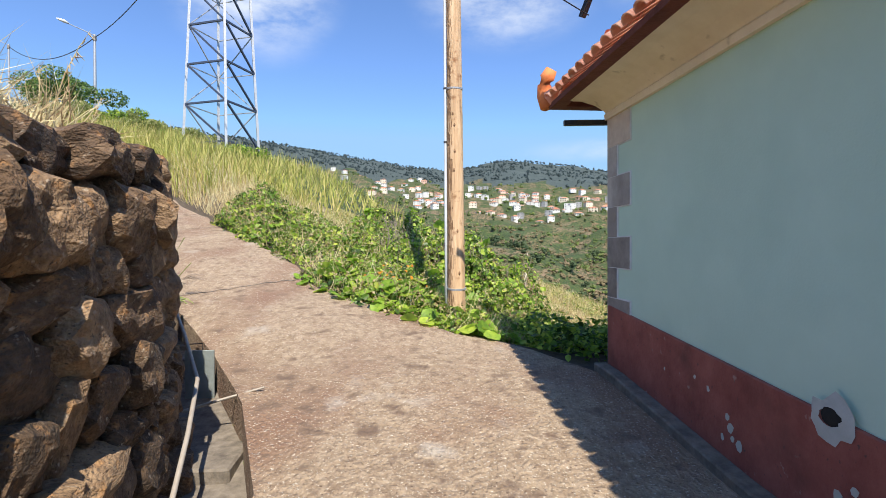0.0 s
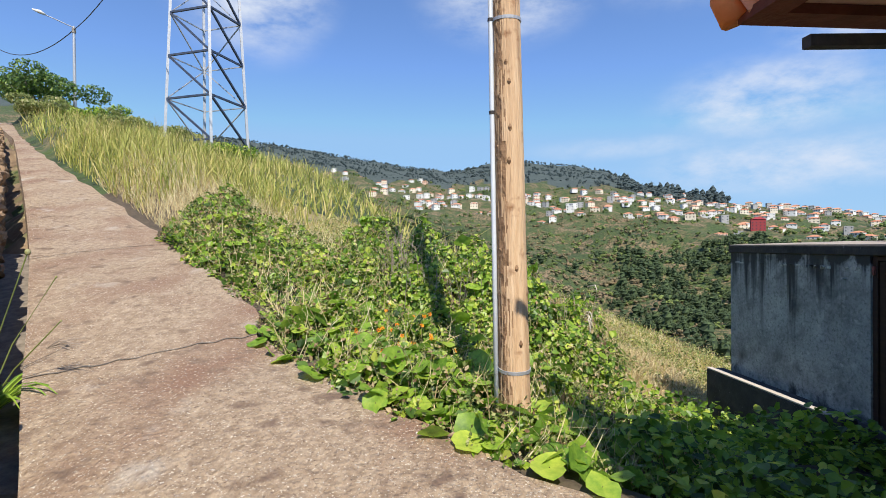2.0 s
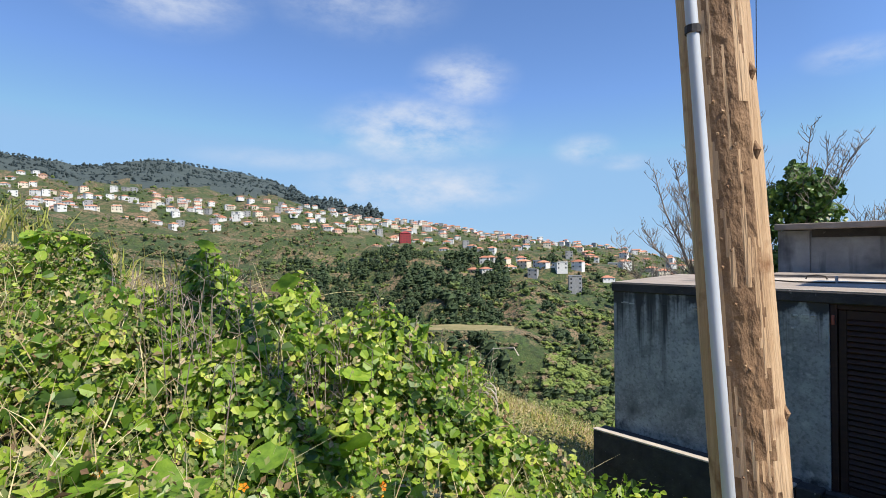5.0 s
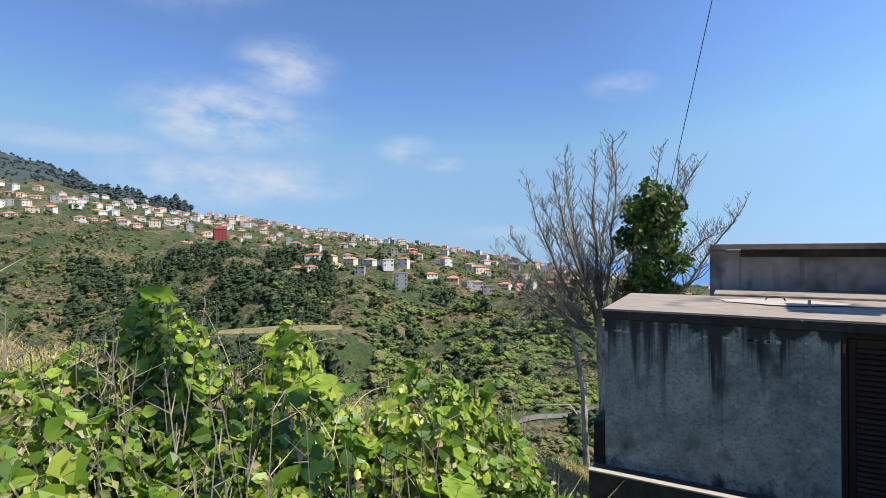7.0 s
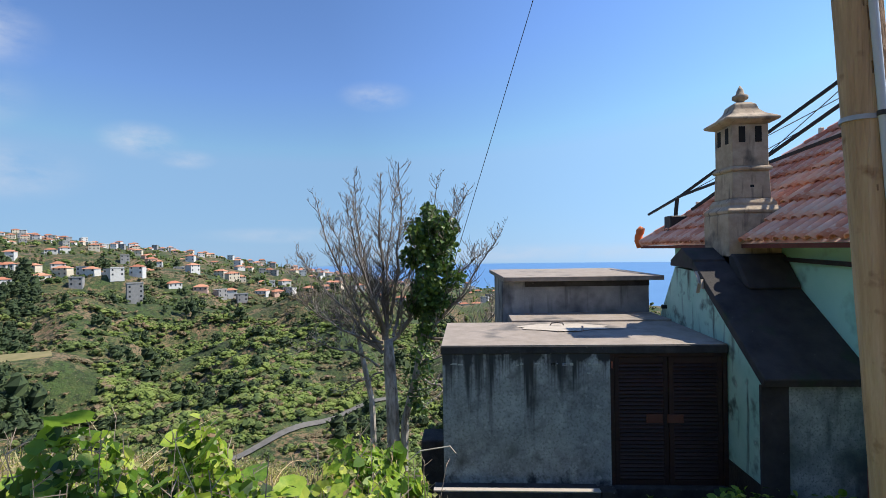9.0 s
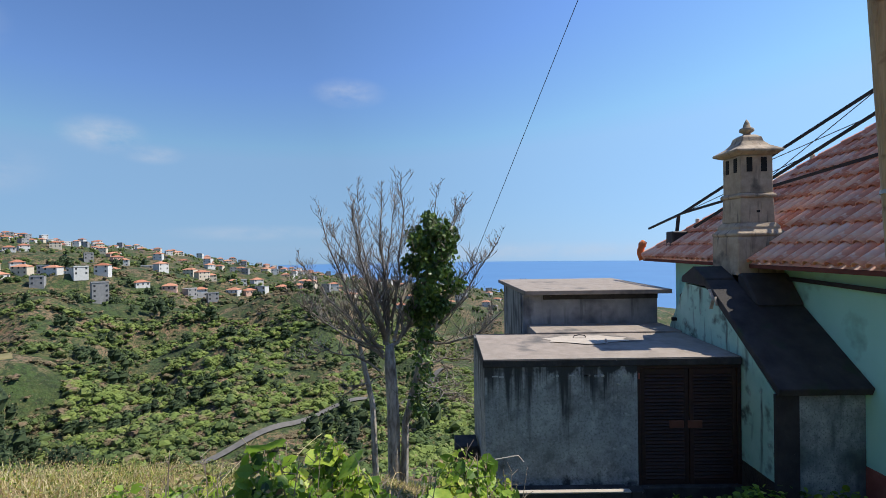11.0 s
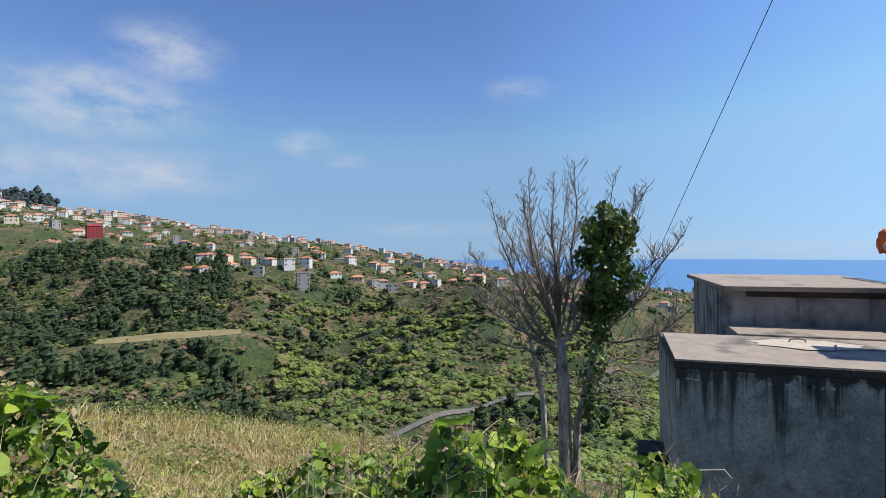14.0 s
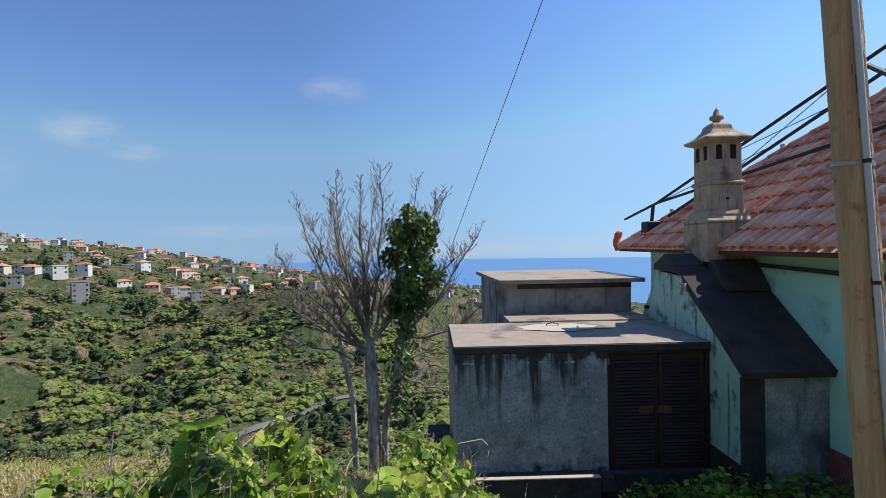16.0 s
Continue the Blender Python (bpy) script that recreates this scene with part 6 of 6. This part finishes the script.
def roof_frame():
    F_ = thing("roof_aerial_frame", "rusty dark steel bar frame standing above the roof tiles", "steel frame")
    P = {k: Vector(v) for k, v in dict(a=(8.9, 4.6, 3.72), b=(7.6, 4.45, 3.98), c=(4.1, 3.1, 5.65), d=(3.1, 2.4, 6.3), e=(7.0, 4.5, 3.68), f=(3.3, 2.8, 5.7), g=(2.6, 3.2, 4.7)).items()}
    for p, q in (("a", "b"), ("b", "d"), ("e", "f"), ("b", "g")):
        part("bar", bar(P[p], P[q], .04, .04), M["steel_dark"], F_)
    for p, q in ((P["b"].lerp(P["d"], .3), P["e"].lerp(P["f"], .7)), (P["a"], P["e"].lerp(P["f"], .5)), (P["b"].lerp(P["d"], .7), P["e"].lerp(P["f"], .3))):
        part("stay_wire", tube([p, q], .007, 4), M["wire"], F_)
    part("bar", bar((.75, 4.2, 4.10), (1.55, 4.1, 4.12), .05, .05), M["steel_dark"], F_)
    part("bar", bar((1.45, 4.35, 3.75), (1.62, 4.0, 4.35), .05, .05), M["steel_dark"], F_)
    part("bar", bar((1.55, 4.1, 4.12), (4.0, 3.2, 5.5), .05, .05), M["steel_dark"], F_)
    part("stay_wire", tube([(.78, 4.2, 4.08), (1.5, 4.3, 3.75)], .007, 4), M["wire"], F_)
    part("foot", box(7.65, 4.32, 3.30, 7.98, 4.62, 3.62, .02), M["steel_dark"], F_)
    part("post", bar((7.8, 4.47, 3.6), (7.75, 4.45, 3.96), .05, .05), M["steel_dark"], F_)


roof_frame()


# ---- hillside bushes, woods, houses ----
def clump_template(seed, n, lobes):
    """A gappy mound of leaf sprays over a few dense inner lumps, within a unit radius."""
    r_ = np.random.default_rng(seed)
    v, f = [], []
    lob = r_.normal(0, .40, (lobes, 3)) * np.array([1, 1, .55]) + np.array([0, 0, .52])
    size = r_.uniform(.34, .54, lobes) + .10 * (lobes < 4)
    for c, s in zip(lob, size):
        b = len(v)
        turn = r_.uniform(0, 6.28)
        for z, k in ((-.75, .6), (.1, .98), (.75, .55)):
            for i in range(4):
                a = turn + z + i * 1.5708
                v.append(tuple(c + s * .88 * np.array([k * math.cos(a), k * math.sin(a), z]) * r_.uniform(.85, 1.15)))
        v.append(tuple(c + np.array([0, 0, s * .9])))
        for lv in (0, 4):
            f.extend((b + lv + i, b + lv + (i + 1) % 4, b + lv + 4 + (i + 1) % 4, b + lv + 4 + i) for i in range(4))
        f.extend((b + 8 + i, b + 8 + (i + 1) % 4, b + 12) for i in range(4))
    for i in range(n):
        d = r_.normal(0, 1, 3)
        d /= np.linalg.norm(d)
        d[2] = abs(d[2]) if r_.random() < .75 else d[2]
        k = r_.integers(lobes)
        c = lob[k] + d * size[k] * r_.uniform(.88, 1.12)
        nn = d + r_.normal(0, .45, 3)
        nn /= np.linalg.norm(nn)
        u = np.cross(nn, [0.3, .2, 1])
        u /= np.linalg.norm(u)
        w = np.cross(nn, u)
        s = r_.uniform(.06, .15)
        b = len(v)
        for a in (0, 2.1, 4.2):
            a += r_.uniform(-.5, .5)
            v.append(tuple(c + (u * math.cos(a) + w * math.sin(a)) * s * r_.uniform(.7, 1.35)))
        f.append((b, b + 1, b + 2))
    return v, f


def bushes(name, label, category, n, pick, size, mat, sprays, seed, tall=1.0, lobes=4):
    vs, fs = [], []
    base = 0
    for t in range(4):
        x, y = pick(n // 4)
        if not len(x):
            continue
        m = len(x)
        sz = rng.uniform(size[0], size[1], m) * (.7 + .6 * rng.random(m))
        z = height(x, y) - sz * .12
        v, f = scatter(*clump_template(seed + t, sprays, lobes), np.stack([x, y, z], 1), np.tile([[0, 0, 1.0]], (m, 1)) + rng.normal(0, .06, (m, 3)), rng.uniform(0, 6.28, m),
                       np.stack([sz, sz, sz * tall * rng.uniform(.7, 1.15, m)], 1))
        vs.append(v)
        fs.extend(tuple(i + base for i in q) for q in f)
        base += len(v)
    return stuff_mesh(name, np.concatenate(vs).tolist(), fs, mat, label, category)


def ring_pick(a0, a1, r0, r1, mask=None, power=1.0):
    def pick(n):
        a = np.radians(rng.uniform(a0, a1, n * 2))
        r = r0 + (r1 - r0) * rng.random(n * 2) ** power
        x, y = CX + r * np.sin(a), CY + r * np.cos(a)
        ok = mask(x, y) if mask is not None else np.ones(len(x), bool)
        return x[ok][:n], y[ok][:n]
    return pick


def off_road(x, y):
    d = np.min(np.stack([np.hypot(x - px, y - py) for px, py in ROAD_PTS]), 0)
    c, q = math.cos(radians(FIELD[2])), math.sin(radians(FIELD[2]))
    fx, fy = (x - FIELD[0]) * c - (y - FIELD[1]) * q, (x - FIELD[0]) * q + (y - FIELD[1]) * c
    return (d > 4.6) & ~((np.abs(fx) < 29) & (fy > -14) & (fy < 9))


ROAD = [(112, 84), (128, 69.5), (144, 61.7), (170, 50), (187, 37), (210, 20), (233, 9.7), (267, -6), (310, -30)]
ROAD_PTS = [(a[0] + (b[0] - a[0]) * t, a[1] + (b[1] - a[1]) * t) for a, b in zip(ROAD, ROAD[1:]) for t in (0, .125, .25, .375, .5, .625, .75, .875)]


def build_road():
    v, f = [], []
    pts = np.array(ROAD_PTS)
    for i, p in enumerate(pts):
        d = pts[min(i + 1, len(pts) - 1)] - pts[max(i - 1, 0)]
        n = np.array([-d[1], d[0]]) / np.linalg.norm(d)
        for s in (-1.2, 1.2):
            q = p + n * s
            v.append((q[0], q[1], hz(q[0], q[1]) + .5))
    for i in range(len(pts) - 1):
        f.append((2 * i, 2 * i + 1, 2 * i + 3, 2 * i + 2))
    me = bpy.data.meshes.new("road")
    me.from_pydata(v, [], f)
    tagged(finish(new("road", me), M["road_grey"]), "narrow grey valley road", "road", kind="structure")
    v, f = [], []
    nx, ny = 14, 6
    u, w = Vector((math.cos(radians(FIELD[2])), -math.sin(radians(FIELD[2])), 0)), Vector((math.sin(radians(FIELD[2])), math.cos(radians(FIELD[2])), 0))
    level = FIELD[3]
    for i in range(nx + 1):
        for j in range(ny + 1):
            a, b = -27 + 54 * i / nx, (-6.5 + 13 * j / ny) * (.45 + .55 * math.sin(.25 + i / nx * 2.6))
            p = Vector((FIELD[0], FIELD[1], 0)) + u * a + w * b
            v.append((p.x, p.y, level - 1.5 if j == 0 else level + .10 * b + .15 * lumpy(p.x, p.y, 4, .3)))
    for i in range(nx):
        for j in range(ny):
            k = i * (ny + 1) + j
            f.append((k, k + ny + 1, k + ny + 2, k + 1))
    me = bpy.data.meshes.new("terrace_field")
    me.from_pydata(v, [], f)
    tagged(finish(new("terrace_field", me), M["field"]), "cut dry-grass terrace on the hillside", "field", kind="structure")


build_road()
patchy = lambda s, k, lim: (lambda x, y: (lumpy(x, y, s, k) > lim) & off_road(x, y))
bushes("hillside_scrub", "green and brown scrub covering the valley side", "scrub", 3000, ring_pick(-8, 84, 60, 430, patchy(27, .7, -.35), .85), (1.9, 4.4), M["scrub"], 64, 40, .68)
bushes("hillside_scrub", "bright-green creeper-clad scrub on a sunlit spur", "scrub", 2600, ring_pick(52, 104, 75, 330, patchy(33, 1.5, -.35), .9), (1.9, 4.4), M["scrub_bright"], 64, 44, .58)
bushes("hillside_scrub", "brown half-dry scrub below the houses", "scrub", 2000, ring_pick(22, 100, 150, 430, patchy(24, 2.8, -.1), 1.0), (1.4, 3.4), M["scrub_olive"], 48, 48, .55)
bushes("hillside_scrub", "scrub and orchard trees between the houses", "scrub", 4200, ring_pick(-14, 112, 420, 900, patchy(47, .2, -.5), 1), (1.4, 4.2), M["scrub"], 14, 50, 1.0, 2)
bushes("hillside_scrub", "brown and olive scrub on slopes below the town", "scrub", 1500, ring_pick(-10, 30, 120, 620, patchy(38, 1.9, -.2), 1.0), (1.2, 3.6), M["scrub_olive"], 26, 84, .8, 3)
bushes("terrace_crops", "low bright-green crops on valley terraces", "crops", 1500, ring_pick(80, 100, 100, 215, patchy(20, .5, -.9), 1.0), (.8, 1.7), M["crop"], 20, 90, .5, 2)
bushes("hillside_trees", "dark evergreen trees dotted over the valley side", "trees", 420, ring_pick(0, 88, 110, 480, patchy(13, 2.1, .1), .9), (2.2, 5.2), M["grove"], 100, 60, 1.25, 5)
# extra dark trees added here to darken the slope like cloud shade
bushes("hillside_trees", "dark grove below the houses, thickened to stand for cloud shade", "trees", 900, ring_pick(24, 48, 160, 455, patchy(22, .9, -.55), 1), (2.4, 5.6), M["grove"], 80, 66, 1.25, 5)
bushes("forest", "wooded mountain crest, dark blue-grey with distance haze in its colour", "forest", 3200, ring_pick(-34, 28, 940, 1410, None, .8), (3, 5.5), M["forest"], 10, 70, 1.0, 2)
bushes("forest", "woods on the shoulder of the hill, distance haze in their blue-grey", "forest", 420, ring_pick(24, 34, 930, 1110, None, 1), (6, 10), M["forest"], 10, 76, 1.3, 2)


def near_bush(x, y, r, h, mat, label, n, seed):
    """One shrub: short stems and a crown of leaf clumps."""
    r_ = np.random.default_rng(seed)
    z0 = hz(x, y)
    B = thing("shrub", label, "shrub", at=(x, y, z0))
    for k in range(7):
        a = r_.uniform(0, 6.28)
        bm = tube([(0, 0, -.2), (.3 * r * math.cos(a), .3 * r * math.sin(a), h * .4), (.6 * r * math.cos(a), .6 * r * math.sin(a), h * .75)], [.07, .05, .02], 5)
        part("stem", bm, M["bark"], B)
    lob = np.stack([r_.normal(0, .5, 14) * r, r_.normal(0, .5, 14) * r, r_.uniform(.3, .95, 14) * h], 1)
    d = r_.normal(0, 1, (n, 3))
    d /= np.linalg.norm(d, axis=1, keepdims=True)
    pos = lob[r_.integers(14, size=n)] + d * (r_.uniform(.5, 1, n) ** .5)[:, None] * np.array([r * .42, r * .42, h * .26])
    v, f = scatter(LEAF_V, LEAF_F, pos, d + r_.normal(0, .5, (n, 3)), r_.uniform(0, 6.28, n), r_.uniform(.10, .22, n) * (r / 3) ** .5)
    me = bpy.data.meshes.new("crown")
    me.from_pydata(v.tolist(), [], f)
    c = finish(new("crown", me), mat)
    c.parent = B


for i, (x, y, r, h, m, label, n) in enumerate(((-27.6, 43.5, 2.8, 3.1, "ivy", "large dark-green bushy tree on the hilltop", 3600), (-24.5, 39.9, 1.8, 1.2, "weed", "yellow-green flowering bush by the path", 2600), (-22.3, 42.3, 1.9, 1.5, "vine", "green bush above the reeds", 2600), (-20.4, 43.3, 1.8, 1.2, "weed", "yellow-green bush on the hilltop bank", 2200), (-20.0, 40.1, 1.4, .8, "vine", "low bright bush among the reeds", 1500),
                                               (-18.5, 45.0, 2.4, 1.1, "weed", "yellowish bush on the crest", 1800), (-17.5, 35.5, 1.8, .9, "weed", "yellow-green bush beside the path", 1500), (-9.6, 31.0, 1.4, .9, "vine", "green bush at the tower's foot", 1000), (-14.5, 12.5, 1.8, 1.6, "ivy", "small dark bush on the bank", 900))):
    near_bush(x, y, r, h, M[m], label, n * 2, 100 + i)


def house_type(name, label, w, d, h, wall, roof, flat=False, storeys=1):
    """A small far house with gable or flat roof, door and windows."""
    B = thing(name, label, "house", "hillside town houses")
    part("wall", box(-w / 2, -d / 2, -3, w / 2, d / 2, h), M[wall], B)
    if flat:
        part("roof", box(-w / 2 - .2, -d / 2 - .2, h, w / 2 + .2, d / 2 + .2, h + .3), M["grey_house"], B)
        part("parapet", box(-w / 2, -d / 2, h + .3, w / 2, -d / 2 + .2, h + .9), M[wall], B)
    else:
        bm = bmesh.new()
        e = .45
        q = [bm.verts.new(p) for p in ((-w / 2 - e, -d / 2 - e, h), (w / 2 + e, -d / 2 - e, h), (w / 2 + e, d / 2 + e, h), (-w / 2 - e, d / 2 + e, h), (-w / 2 + d / 2, 0, h + d * .24), (w / 2 - d / 2 + .2, 0, h + d * .24))]
        for fc in ((0, 1, 5, 4), (1, 2, 5), (2, 3, 4, 5), (3, 0, 4), (3, 2, 1, 0)):
            bm.faces.new([q[i] for i in fc])
        bmesh.ops.recalc_face_normals(bm, faces=bm.faces)
        part("roof", bm, M["far_roof"] if roof is None else M[roof], B)
    for s in range(storeys):
        z = .9 + s * 2.9
        for x in np.linspace(-w / 2 + 1.3, w / 2 - 1.3, max(2, int(w / 3))):
            part("window", box(x - .5, -d / 2 - .04, z, x + .5, -d / 2 + .05, z + 1.2), M["pane"], B)
    return B


TYPES = [house_type("white_house", "white house with orange tiled roof", 9, 6.5, 2.8, "white_house", None),
         house_type("white_house", "white two-storey house with orange tiled roof", 8, 6.5, 5.2, "white_house", None, storeys=2),
         house_type("cream_house", "cream house with orange tiled roof", 9.5, 6.5, 5.0, "cream_house", None, storeys=2),
         house_type("flat_house", "white flat-roofed two-storey house", 8, 6.5, 5.2, "white_house", None, True, 2),
         house_type("pink_house", "salmon house with tiled roof", 9, 6.5, 2.9, "pink_house", None),
         house_type("grey_house", "unpainted grey block house", 7, 6, 5.2, "grey_house", None, True, 2)]
red = house_type("red_house", "dark-red three-storey house on the hillside", 12, 9, 10.5, "red_house", "red_house", storeys=3)
tower_house = house_type("tower_house", "narrow grey unfinished block tower house", 8.5, 8, 12, "grey_house", None, True, 4)


def put_house(b, x, y, turn, copy=True):
    m = pose(x, y, hz(x, y) + .3, 0, 0, turn)
    if copy:
        return copy_thing(b, m)
    b.matrix_world = m
    return b


def town():
    rnd = random.Random(44)
    first = set()
    placed = []

    def lay(i, x, y, scale_turn=None):
        turn = -math.degrees(math.atan2(x, y)) + (rnd.uniform(-38, 38) if scale_turn is None else scale_turn)
        placed.append((x, y))
        put_house(TYPES[i], x, y, turn, i in first)
        first.add(i)
    # named neighbours on the shoulder of the hill
    put_house(red, 335, 456, -30, False)
    put_house(tower_house, 298, 212, -50, False)
    for i, x, y in ((1, 356, 463), (5, 308, 445), (4, 296, 452), (2, 372, 380), (1, 384, 372), (3, 338, 255), (3, 330, 268), (2, 312, 290), (0, 402, 232), (1, 360, 182), (5, 352, 186), (0, 420, 205), (4, 345, 196), (1, 400, 262), (3, 318, 238), (5, 300, 250),
                    (1, -80, 690), (3, -66, 694), (0, 190, 700), (1, 180, 690), (2, 176, 712), (0, 378, 166), (4, 386, 158), (3, 392, 150), (5, 356, 172)):
        lay(i, x, y)
    bands = [(-14, 4, 640, 900, 40, 1.2), (2, 28, 600, 800, 120, 1.0), (26, 42, 540, 960, 74, 1.0), (40, 62, 500, 780, 34, .8), (60, 84, 520, 800, 34, .8), (84, 100, 430, 800, 28, 1),
             (28, 50, 840, 985, 70, 1), (48, 86, 800, 900, 110, 1), (44, 62, 385, 450, 16, 1), (60, 86, 420, 490, 26, 1)]
    for a0, a1, r0, r1, n, p in bands:
        k = tries = 0
        while k < n and tries < n * 30:
            tries += 1
            a, r = radians(rnd.uniform(a0, a1)), r0 + (r1 - r0) * rnd.random() ** p
            x, y = CX + r * math.sin(a), CY + r * math.cos(a)
            if any((x - u) ** 2 + (y - w) ** 2 < 13 ** 2 for u, w in placed):
                continue
            lay(rnd.choices(range(6), (26, 24, 18, 12, 9, 12))[0], x, y)
            k += 1


town()
